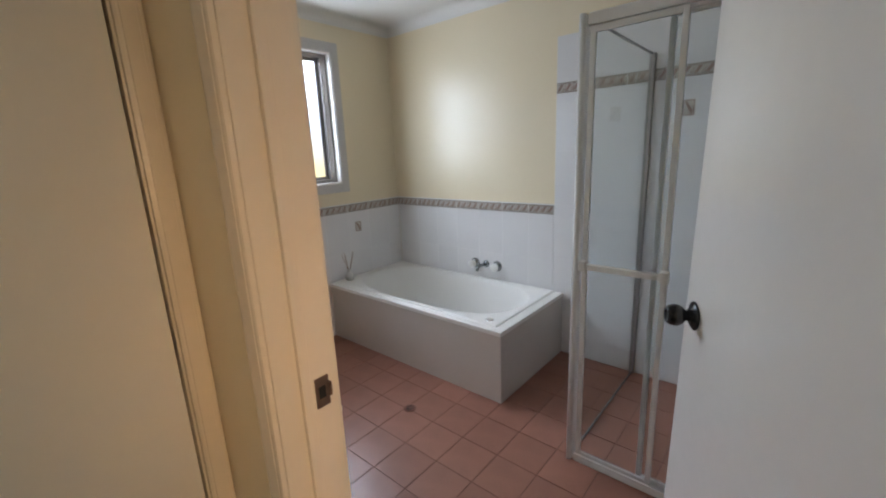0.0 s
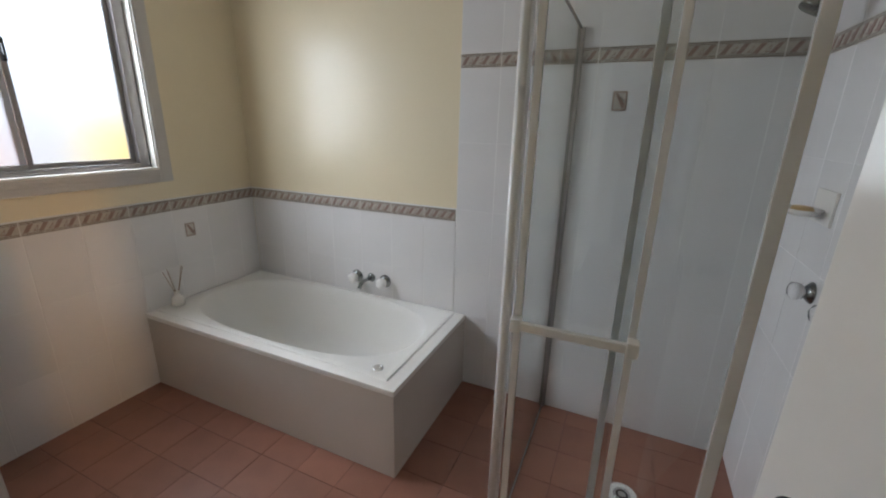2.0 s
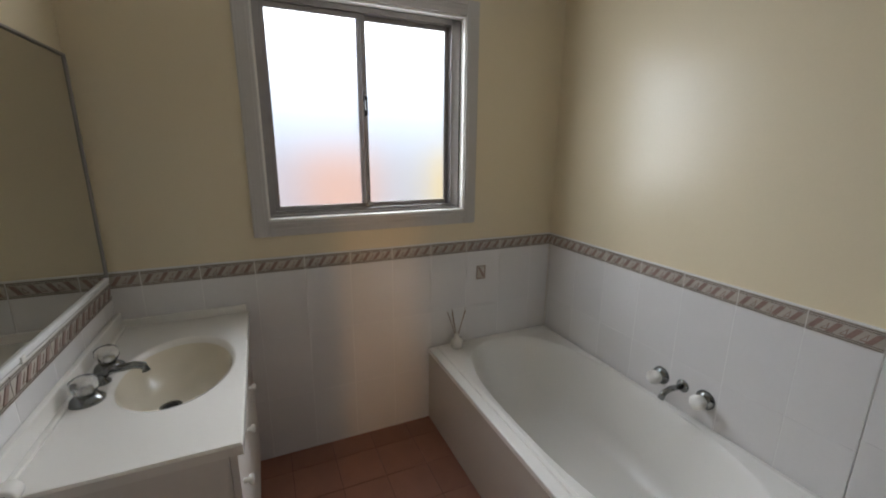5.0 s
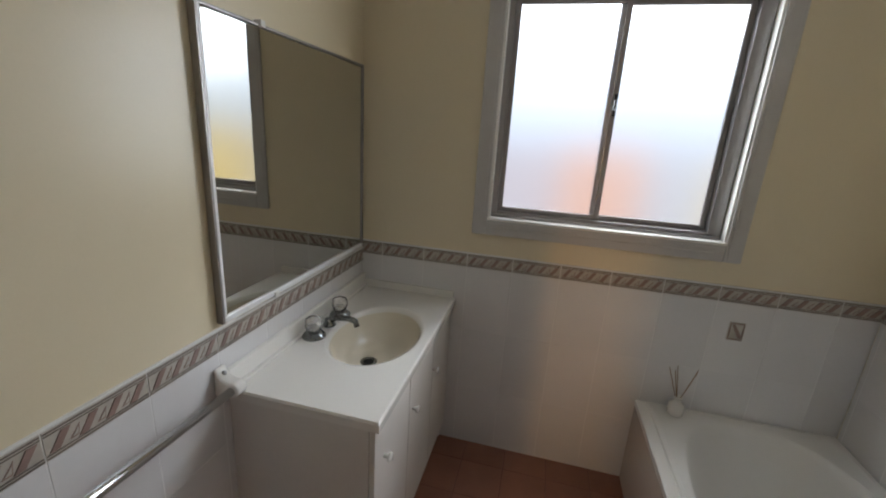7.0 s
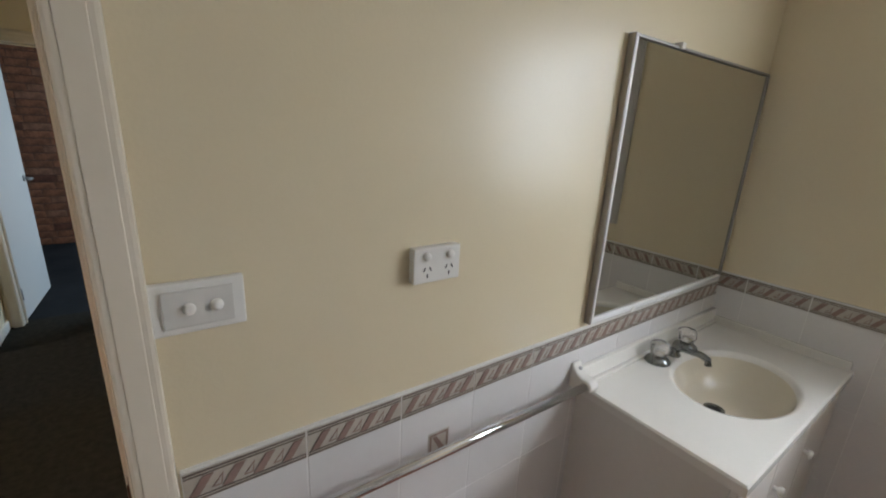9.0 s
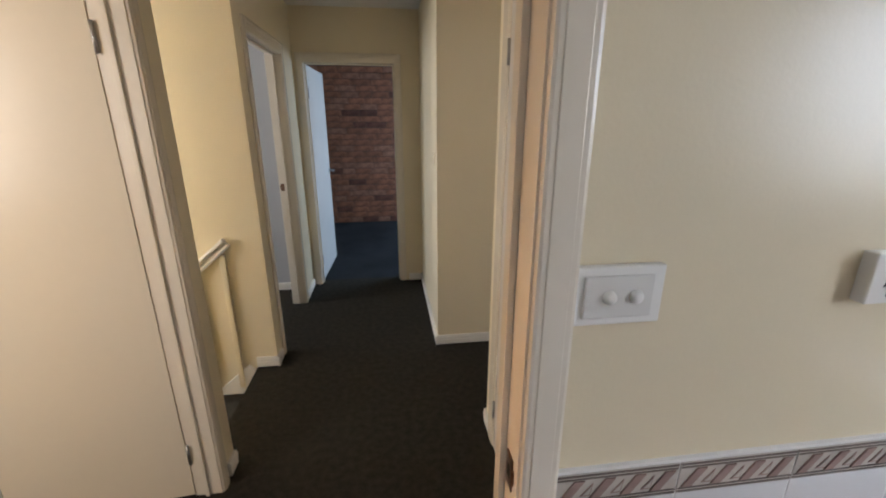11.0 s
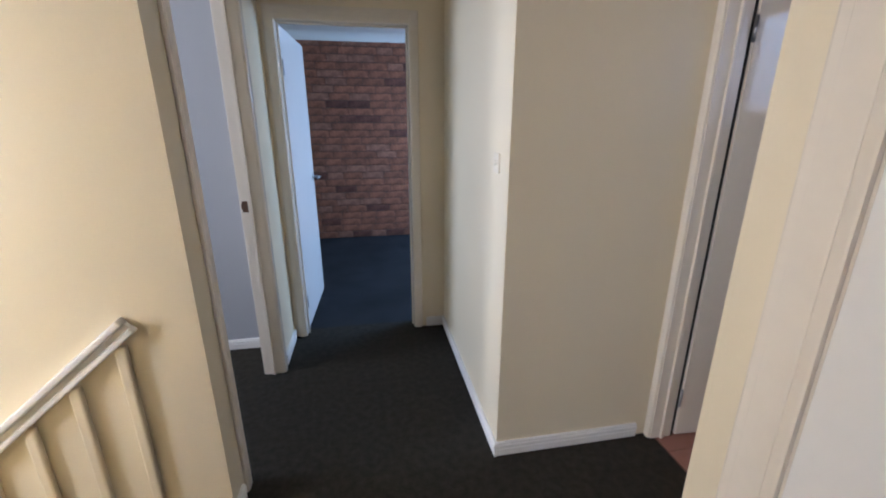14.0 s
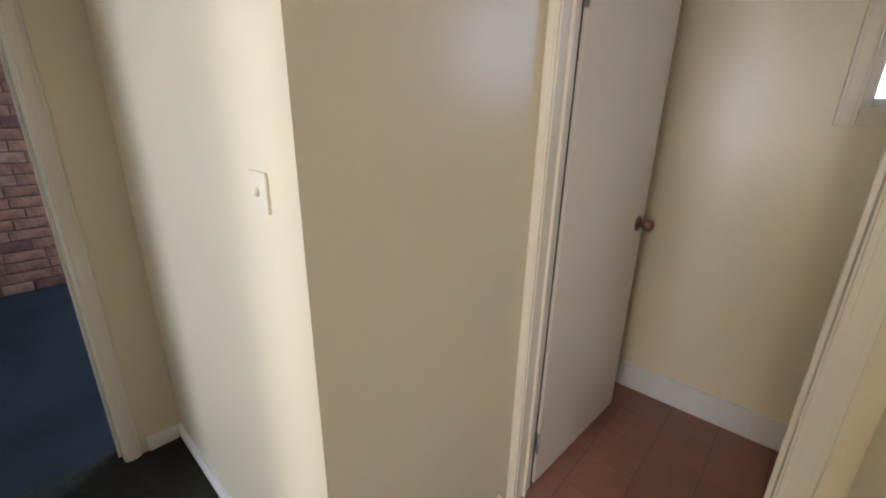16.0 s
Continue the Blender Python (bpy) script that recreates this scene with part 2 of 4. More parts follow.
def wall(name, axis, p0, p1, a0, a1, holes=(), z0=0.0, z1=CEILING, mat=WALL, label="cream painted plaster wall"):
    """A wall with thickness p0 to p1 along axis, running a0 to a1, with openings (a0, a1, z0, z1) through it."""
    bm = bmesh.new()

    def piece(b0, b1, c0, c1):
        if b1 - b0 > 1e-4 and c1 - c0 > 1e-4:
            if axis == "x":
                bx(bm, p0, p1, b0, b1, c0, c1)
            else:
                bx(bm, b0, b1, p0, p1, c0, c1)
    at = a0
    for h0, h1, c0, c1 in sorted(holes):
        piece(at, h0, z0, z1)
        piece(h0, h1, z0, c0)
        piece(h0, h1, c1, z1)
        at = h1
    piece(at, a1, z0, z1)
    return setting(name, bm, mat, label, "wall")


WIN = (0.81, 1.79, 1.225, 2.18)
TWIN = (-1.268, -0.66, 1.495, 2.12)
wall("wall_bath_west", "x", XW - 0.11, XW, -0.02 + YS, YN, [WIN])
wall("wall_bath_north", "y", YN, YN + 0.11, XW - 0.11, XE + 0.24)
wall("wall_bath_south", "y", YS - 0.10, YS, XW - 0.11, HE, [(JW - 0.02, JE + 0.02, 0, HEAD)])
wall("wall_shower_end", "x", XE, XE + 0.24, 1.42, YN)
wall("wall_bath_east", "x", HE, HE + 0.10, YS - 0.10, 1.42)
wall("wall_hall_east_north", "x", HE, HE + 0.10, -1.0, YS - 0.10, [(-0.85, -0.03, 0, HEAD)])
wall("wall_hall_east_south", "x", HE, HE + 0.10, END, -1.82, [(-2.82, -1.98, 0, HEAD)])
wall("wall_stair_south", "y", -1.92, -1.82, HE + 0.10, 3.4, z0=-2.6)
wall("wall_stair_north", "y", -1.0, -0.90, HE + 0.10, 3.4, [(2.2, 3.1, 0.95, 2.15)], z0=-2.6)
wall("wall_stair_east", "x", 3.4, 3.5, -1.92, -0.9, z0=-2.6)
wall("wall_stair_under", "x", HE - 0.02, HE + 0.02, -1.82, -1.0, z0=-2.6, z1=-0.25)
wall("wall_end", "y", END - 0.10, END, HW - 0.1, HE + 0.1, [(-0.53, 0.275, 0, HEAD)])
wall("wall_hall_west", "x", HW - 0.10, HW, END, HY)
wall("wall_passage_south", "y", HY - 0.10, HY, -2.66, HW - 0.10)
wall("wall_toilet_front", "x", -1.60, -1.50, HY, -1.12, [(-1.93, -1.21, 0, HEAD)])
wall("wall_cupboard_end", "y", -1.12, -1.02, -1.50, CX - 0.012)
wall("wall_cupboard_face", "x", CX - 0.10, CX - 0.012, -1.02, YS - 0.10, [(-0.95, 0.045, 0, HEAD)], mat=TRIM, label="off-white painted wall round the linen cupboard")
wall("wall_cupboard_back", "x", -1.50, -1.40, -1.02, YS - 0.10)
wall("wall_toilet_west", "x", -2.66, -2.56, HY, -0.4, [TWIN])
wall("wall_toilet_north", "y", -0.4, -0.3, -2.66, -1.5)
wall("wall_toilet_east", "x", -1.60, -1.50, -1.12, -0.4)
# both openings in this east wall are unseen, added for their lamps
wall("wall_east_bedroom_east", "x", 1.8, 1.9, -0.9, 2.5, [(-0.895, -0.765, 0.9, 1.9), (0.2, 1.0, 1.1, 2.1)])
wall("wall_east_bedroom_north", "y", 2.5, 2.6, HE + 0.07, 1.9, [(0.6, 1.62, 1.0, 2.1)])
wall("wall_side_bedroom_south", "y", -3.27, -3.15, HE + 0.1, 3.5, mat=ROOMPAINT, label="grey painted plaster wall, its shade put into the colour")
wall("wall_side_bedroom_east", "x", 3.4, 3.5, -3.15, -1.92, [(-2.73, -1.95, 1.0, 2.1)], mat=ROOMPAINT, label="grey painted plaster wall, its shade put into the colour")
wall("wall_brick_bedroom_west", "x", -2.75, -2.65, BRICKY, END - 0.1, [(-5.3, -3.9, 1.0, 2.2)])
wall("wall_brick_bedroom_north", "y", END - 0.1, END - 0.004, -2.75, HW - 0.1)
wall("wall_brick_bedroom_east", "x", 1.5, 1.6, BRICKY, END - 0.1)
wall("wall_brick_bedroom_north_east", "y", END - 0.1, END - 0.004, HE + 0.1, 1.6)

bm = bx(bmesh.new(), -2.85, 3.5, -6.1, 2.6, CEILING, CEILING + 0.1)
setting("ceiling", bm, CEIL, "off-white flat plasterboard ceiling", "ceiling")


def cornice(name, x0, x1, y0, y1, size=0.075):
    """A coved cornice round a room."""
    bm = bmesh.new()
    z = CEILING
    n = 6
    prof = [(size * (1 - math.cos(math.pi / 2 * i / n)), size * math.sin(math.pi / 2 * i / n)) for i in range(n + 1)]
    loops = []
    for a, b in prof:
        d, h = a + 0.004, z - size + b - 0.002
        loops.append([bm.verts.new(c) for c in ((x0 + d, y0 + d, h), (x1 - d, y0 + d, h), (x1 - d, y1 - d, h), (x0 + d, y1 - d, h))])
    for p, q in zip(loops, loops[1:]):
        for i in range(4):
            f = bm.faces.new((p[i], p[(i + 1) % 4], q[(i + 1) % 4], q[i]))
    setting(name, bm, CEIL, "off-white coved plaster cornice", "cornice")


cornice("trim_cornice_bath", XW, XE, YS, YN)
cornice("trim_cornice_brick_bedroom", -2.65, 1.5, BRICKY, END - 0.1, 0.09)

# floors
setting("floor_carpet", box(CX - 0.012, HE + 0.02, END - 0.1, YS - 0.05, -0.1, 0.0), CARPET, "dark green-black cut pile carpet in the hall", "carpet")
setting("floor_carpet_passage", box(-1.52, CX - 0.012, HY, -1.12, -0.1, 0.0), CARPET, "dark green-black cut pile carpet", "carpet")
setting("floor_carpet_brick_bedroom", box(-2.75, 1.6, BRICKY, END - 0.1, -0.1, 0.0), CARPETCOOL, "dark cut pile carpet in the brick bedroom, tinted by window blue", "carpet")
setting("floor_carpet_side_bedroom", box(HE + 0.02, 3.5, -3.35, -1.92, -0.1, 0.0), CARPET, "dark cut pile carpet", "carpet")
setting("floor_carpet_east_bedroom", box(HE + 0.02, 2.4, -0.9, 2.6, -0.1, 0.0), CARPET, "dark cut pile carpet", "carpet")
floor_bath = setting("floor_bath", box(XW - 0.1, XE + 0.2, YS - 0.05, YN + 0.1, -0.1, -0.0018), FLOORGROUT, "terracotta pink square floor tiles, darker grout", "floor")
floor_toilet = setting("floor_toilet", box(-2.66, -1.52, HY - 0.05, -0.35, -0.1, -0.0018), FLOORGROUT, "terracotta pink square floor tiles, darker grout", "floor")

# stairs down to the east, carpeted
bm = bmesh.new()
for i in range(13):
    x0 = 0.46 + 0.225 * i
    bx(bm, x0 - 0.02, x0 + 0.26, -1.82, -1.0, -0.185 * (i + 1) - 0.06, -0.185 * (i + 1), 0.012)
setting("stairs", bm, CARPET, "dark carpeted stairs going down from the hall", "stairs")
setting("floor_stair_nosing", box(HE + 0.02, 0.47, -1.82, -1.0, -0.2, 0.0), CARPET, "carpeted top nosing of the stairs", "stairs")
setting("floor_lower", box(HE, 3.5, -1.95, -0.9, -2.7, -2.5), CARPET, "dark carpet at the stair foot", "carpet")


# ---- trim ----
def strip(bm, axis, face, out, a0, a1, z0, z1, thick=0.014, vertical=False):
    """A moulded board on a wall face; out is the sign of the room side."""
    def b(p, q, c0, c1, d0, d1, bev):
        f0, f1 = face + out * p, face + out * q
        lo, hi = min(f0, f1), max(f0, f1)
        if axis == "x":
            bx(bm, lo, hi, c0, c1, d0, d1, bev)
        else:
            bx(bm, c0, c1, lo, hi, d0, d1, bev)
    if vertical:
        w = a1 - a0
        b(0, thick, a0, a1, z0, z1, 0.006)
        b(thick - 0.004, thick + 0.0016, a0 + w * 0.22, a1 - w * 0.22, z0, z1 - 0.001, 0.0016)
    else:
        h = z1 - z0
        b(0, thick, a0, a1, z0, z1, 0.003)
        b(thick - 0.002, thick + 0.004, a0, a1, z1 - h * 0.34, z1 - h * 0.14, 0.002)
        b(thick - 0.002, thick + 0.003, a0, a1, z1 - h * 0.62, z1 - h * 0.46, 0.002)


def skirting(axis, face, out, a0, a1, height=0.072):
    bm = bmesh.new()
    strip(bm, axis, face, out, a0, a1, 0.002, height)
    setting("baseboard", bm, SKIRT, "white painted moulded skirting board", "skirting")


skirting("x", HW, 1, END, HY + 0.018)
skirting("y", HY, 1, -1.435, HW)
skirting("y", END, 1, HW + 0.018, -0.60)
skirting("x", HE, -1, END + 0.018, -2.885)
skirting("x", HE, -1, -1.915, -1.80)
skirting("y", -1.82, 1, HE - 0.018, 0.47)
skirting("x", HE, -1, -1.0, -0.915)
skirting("x", CX - 0.012, 1, -1.12, -1.037)
skirting("y", -1.12, -1, -1.435, CX)
skirting("y", -3.15, 1, HE + 0.1, 3.4)
skirting("x", HE + 0.1, 1, -0.03, 2.4)


def doorway(axis, p0, p1, a0, a1, sides=(1, 1), width=0.062, stop=None, reach=(None, None), proud=0.0):
    """The lining, stops and architraves of a doorway. p0..p1: the wall's faces; stop: where the door stops stand."""
    bm = bmesh.new()

    def b(c0, c1, d0, d1, z0, z1, bev=0.002):
        if axis == "x":
            bx(bm, c0, c1, d0, d1, z0, z1, bev)
        else:
            bx(bm, d0, d1, c0, c1, z0, z1, bev)
    for lo, hi in ((a0 - 0.02, a0), (a1, a1 + 0.02)):
        b(p0 - 0.004, p1 + 0.004 + proud, lo, hi, 0.0, HEAD)
    b(p0 - 0.004, p1 + 0.004, a0 - 0.02, a1 + 0.02, HEAD - 0.02, HEAD)
    if stop:
        for lo, hi in ((a0, a0 + 0.011), (a1 - 0.011, a1)):
            b(stop[0], stop[1], lo, hi, 0.0, HEAD - 0.02)
        b(stop[0], stop[1], a0, a1, HEAD - 0.031, HEAD - 0.02)
    setting("trim_door_lining", bm, TRIM, "cream gloss painted timber door lining", "door frame")
    for face, out, on in ((p1, 1, sides[1]), (p0, -1, sides[0])):
        if on:
            bm = bmesh.new()
            w0, w1 = reach[0] or width, reach[1] or width
            thick = 0.014 + (proud if out > 0 else 0)
            strip(bm, axis, face, out, a0 - w0, a0 - 0.004, 0, HEAD + width - 0.004, thick, True)
            strip(bm, axis, face, out, a1 + 0.004, a1 + w1, 0, HEAD + width - 0.004, thick, True)
            strip(bm, axis, face, out, a0 - 0.006, a1 + 0.006, HEAD + 0.004 - 0.02, HEAD + width - 0.002, 0.0135)
            setting("trim_architrave", bm, TRIM, "cream gloss painted moulded architrave", "architrave")


doorway("y", YS - 0.10, YS, JW, JE, (1, 1), stop=(YS - 0.06, YS - 0.04), proud=0.012)
doorway("x", HE, HE + 0.10, -0.83, -0.05, (1, 1), stop=(HE + 0.045, HE + 0.062))
doorway("x", HE, HE + 0.10, -2.80, -2.0, (1, 1), stop=(HE + 0.045, HE + 0.062))
doorway("y", END - 0.10, END, -0.51, 0.255, (1, 1), stop=(END - 0.06, END - 0.045))
doorway("x", -1.60, -1.50, -1.91, -1.23, (0, 1), stop=(-1.56, -1.545), reach=(0.04, None))
doorway("x", CX - 0.10, CX - 0.012, -0.93, 0.03, (0, 1), reach=(0.105, 0.05))


# ---- doors ----
def knob(parent, x, y0, z, out, mat, name="knob", r=0.027):
    """A round door knob on its rose; out: the side along y."""
    m = Matrix.Translation((x, y0, z)) @ pose(0, 0, 0, -90 * out, 0, 0)
    k = part(name, lathe(bmesh.new(), [(0.013, 0.008), (0.0135, 0.022), (0.020, 0.026), (r - 0.002, 0.034), (r, 0.043), (r - 0.003, 0.056), (0.0185, 0.063), (0.0165, 0.0635), (0.012, 0.060), (0.0, 0.057)]), mat, parent, m=m)
    part("rose", lathe(bmesh.new(), [(0.0, 0.0), (0.034, 0.0), (0.035, 0.003), (0.031, 0.006), (0.026, 0.007), (0.020, 0.0115), (0.0, 0.012)]), mat, k)
    return k


def door_leaf(name, label, m, width, mat_knob, side=1, z0=0.012, z1=HEAD - 0.023, lever=False, hinges=True, knob_z=1.0, both=True, leaf_mat=None):
    """A flush door: hinge at the origin, leaf along +x, its faces at y = 0 and y = -0.036 * side."""
    d = thing(name, label, "door", m, kind="structure")
    y0, y1 = sorted((0, -0.036 * side))
    part("leaf", box(0.004, width, y0, y1, z0, z1, 0.0012), leaf_mat or DOOR, d)
    for out, y in ((1, y1), (-1, y0)):
        if not both and out != side:
            continue
        if lever:
            mm = Matrix.Translation((width - 0.062, y, knob_z)) @ pose(0, 0, 0, -90 * out, 0, 0)
            h = part("handle", tube(bmesh.new(), [(0, 0, 0.005), (0, 0, 0.048), (-0.012, 0, 0.056), (-0.10, 0.0, 0.056)], 0.009), mat_knob, d, "metal lever handle", m=mm)
            part("rose", lathe(bmesh.new(), [(0.0, 0.0), (0.029, 0.0), (0.029, 0.006), (0.024, 0.009), (0.0, 0.009)]), mat_knob, h)
        else:
            knob(d, width - 0.062, y, knob_z, out, mat_knob)
    part("latch_plate", box(width - 0.001, width + 0.0012, (y0 + y1) / 2 - 0.012, (y0 + y1) / 2 + 0.012, knob_z - 0.028, knob_z + 0.028), BRASS, d)
    if hinges:
        for z in (0.22, 1.78):
            h = part("hinge", bx(tube(bmesh.new(), [(-0.004, 0.004 * side, z - 0.045), (-0.004, 0.004 * side, z + 0.045)], 0.006), -0.002, 0.0015, -0.001 if side > 0 else 0.004, -0.014 if side > 0 else 0.014, z - 0.045, z + 0.045), STEEL, d)
    return d


def strike(x, y, z, m_axis, name="strike_plate"):
    bm = bmesh.new()
    bx(bm, -0.0012, 0.0012, -0.014, 0.014, -0.03, 0.03, 0.0)
    bx(bm, -0.003, 0.0035, 0.012, 0.019, -0.014, 0.014, 0.001)
    t = part(name, bm, BRASS, m=Matrix.Translation((x, y, z)) @ pose(0, 0, 0, 0, 0, m_axis))
    tagged(t, "worn bronze strike plate let into the door jamb", "strike plate", kind="structure")
    part("keeper_hole", box(0.0013, 0.0017, -0.008, 0.006, -0.012, 0.012), HOLE, t)


# bathroom door, swung into the room in front of the shower
door_leaf("door_1", "white flush bathroom door standing open, black knob", pose(JE - 0.018, YS - 0.006, 0, 0, 0.8, 0) @ pose(0, 0, 0, 0, 0, 117.0), 0.875, DARK, -1, knob_z=1.016)
strike(JW + 0.0015, YS - 0.016, 1.005, 0)
# east bedroom door, open against its room
door_leaf("door_2", "cream flush door standing open beside the stairs", pose(HE + 0.0995, -0.826, 0, 0, 0, 6), 0.775, BRASS, 1, leaf_mat=CREAMDOOR)
# brick bedroom door
door_leaf("door_3", "white flush bedroom door standing open, lever handle", pose(0.252, END - 0.104, 0, 0, 0, -92.5), 0.76, STEEL, -1, lever=True, knob_z=1.03)
strike(-0.512, END - 0.08, 1.0, 180)
# side bedroom: only its strike shows
strike(HE + 0.085, -2.7985, 1.03, -90)
# toilet door, open along the passage wall
door_leaf("door_4", "cream flush toilet door standing open, bronze knob", pose(-1.618, -1.903, 0, 0, 0, 176.8), 0.725, BRASS, -1, knob_z=1.0, leaf_mat=GLOSSDOOR)

# black strip added to give the hinge gap its dark shade
setting("trim_gap_shade", box(-1.6185, -1.605, -1.935, -1.9125, 0.0, HEAD - 0.03), HOLE, "black strip standing for the shade in the gap behind the toilet door", "seal")

# linen cupboard doors
for a, b, w in ((0.0265, -1, 0.4468), (-0.9285, 1, 0.5077)):
    d = door_leaf("cupboard_door", "off-white flush linen cupboard door, closed, bronze knob", pose(CX, a, 0, 0, 0, 90 * b), w, BRASS, -b, knob_z=1.04, both=False)
    d.name = "door_5" if b < 0 else "door_6"
setting("shelf_cupboard", box(-1.39, CX - 0.06, -1.0, 0.08, 1.2, 1.22), SKIRT, "white painted linen cupboard shelf", "shelf")

# ---- bathroom window ----
y0, y1, z0, z1 = WIN
win = thing("window_1", "two-pane sliding aluminium window with frosted glass", "window", kind="structure")
bm = bmesh.new()
for a, b, c, d in ((y0 - 0.001, y0 + 0.008, z0, z1), (y1 - 0.008, y1 + 0.001, z0, z1)):
    bx(bm, XW - 0.108, XW + 0.004, a, b, c, d)
bx(bm, XW - 0.108, XW + 0.012, y0 - 0.01, y1 + 0.01, z0 - 0.004, z0 + 0.008, 0.003)
bx(bm, XW - 0.108, XW + 0.004, y0, y1, z1 - 0.008, z1)
part("reveal", bm, SKIRT, win, "off-white painted window reveal")
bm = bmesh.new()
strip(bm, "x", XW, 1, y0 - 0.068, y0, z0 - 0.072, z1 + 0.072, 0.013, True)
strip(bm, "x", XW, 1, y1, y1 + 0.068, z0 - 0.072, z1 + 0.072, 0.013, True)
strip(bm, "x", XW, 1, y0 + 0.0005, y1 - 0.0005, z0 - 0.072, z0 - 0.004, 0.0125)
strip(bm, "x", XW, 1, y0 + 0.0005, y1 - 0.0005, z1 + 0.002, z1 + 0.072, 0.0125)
part("architrave", bm, WINTRIM, win, "grey-white painted moulded architrave, darkened in colour for its backlit shade")
fx0, fx1 = XW - 0.095, XW - 0.042
bm = bmesh.new()
bx(bm, fx0, fx1, y0 + 0.008, y0 + 0.034, z0 + 0.008, z1 - 0.008, 0.002)
bx(bm, fx0, fx1, y1 - 0.060, y1 - 0.008, z0 + 0.008, z1 - 0.008, 0.002)
bx(bm, fx0, fx1, y0 + 0.034, y1 - 0.036, z0 + 0.008, z0 + 0.034, 0.002)
bx(bm, fx0, fx1, y0 + 0.034, y1 - 0.036, z1 - 0.034, z1 - 0.008, 0.002)
bx(bm, fx1 - 0.002, fx1 + 0.010, y0 + 0.010, y1 - 0.010, z0 + 0.008, z0 + 0.020, 0.001)
part("window_frame", bm, ALU, win, "bronze-grey aluminium frame")
ym = 1.275
for px, a, b in ((fx1 - 0.022, y0 + 0.034, ym + 0.02), (fx1 - 0.044, ym - 0.02, y1 - 0.060)):
    bm = bmesh.new()
    sw = 0.022
    bx(bm, px - 0.008, px + 0.008, a, a + sw, z0 + 0.034, z1 - 0.034, 0.002)
    bx(bm, px - 0.008, px + 0.008, b - sw, b, z0 + 0.034, z1 - 0.034, 0.002)
    bx(bm, px - 0.008, px + 0.008, a + sw, b - sw, z0 + 0.034, z0 + 0.056, 0.002)
    bx(bm, px - 0.008, px + 0.008, a + sw, b - sw, z1 - 0.056, z1 - 0.034, 0.002)
    s = part("sash", bm, ALU, win)
    pane = part("pane", box(px - 0.0025, px + 0.0025, a + sw, b - sw, z0 + 0.056, z1 - 0.056), FROST, s, "frosted glass pane")
    pane.visible_shadow = False
part("latch", bx(bx(bmesh.new(), fx1 - 0.014, fx1 + 0.006, ym + 0.001, ym + 0.017, 1.70, 1.79, 0.003), fx1 + 0.004, fx1 + 0.014, ym + 0.004, ym + 0.014, 1.725, 1.765, 0.003), DARK, win, "dark window latch")

# toilet window
a0, a1, c0, c1 = TWIN
twin = thing("window_2", "small toilet window with frosted glass, cream architrave", "window", kind="structure")
bm = bmesh.new()
strip(bm, "x", -2.56, 1, a0 - 0.062, a0, c0 - 0.066, c1 + 0.066, 0.013, True)
strip(bm, "x", -2.56, 1, a1, a1 + 0.062, c0 - 0.066, c1 + 0.066, 0.013, True)
strip(bm, "x", -2.56, 1, a0, a1, c0 - 0.066, c0, 0.0125)
strip(bm, "x", -2.56, 1, a0, a1, c1, c1 + 0.066, 0.0125)
part("architrave", bm, TRIM, twin)
bm = bmesh.new()
for a, b, c, d in ((a0, a0 + 0.03, c0, c1), (a1 - 0.03, a1, c0, c1), (a0 + 0.03, a1 - 0.03, c0, c0 + 0.03), (a0 + 0.03, a1 - 0.03, c1 - 0.03, c1)):
    bx(bm, -2.64, -2.60, a, b, c, d, 0.002)
part("window_frame", bm, ALU, twin)
pane = part("pane", box(-2.622, -2.617, a0 + 0.03, a1 - 0.03, c0 + 0.03, c1 - 0.03), FROST, twin)
pane.visible_shadow = False


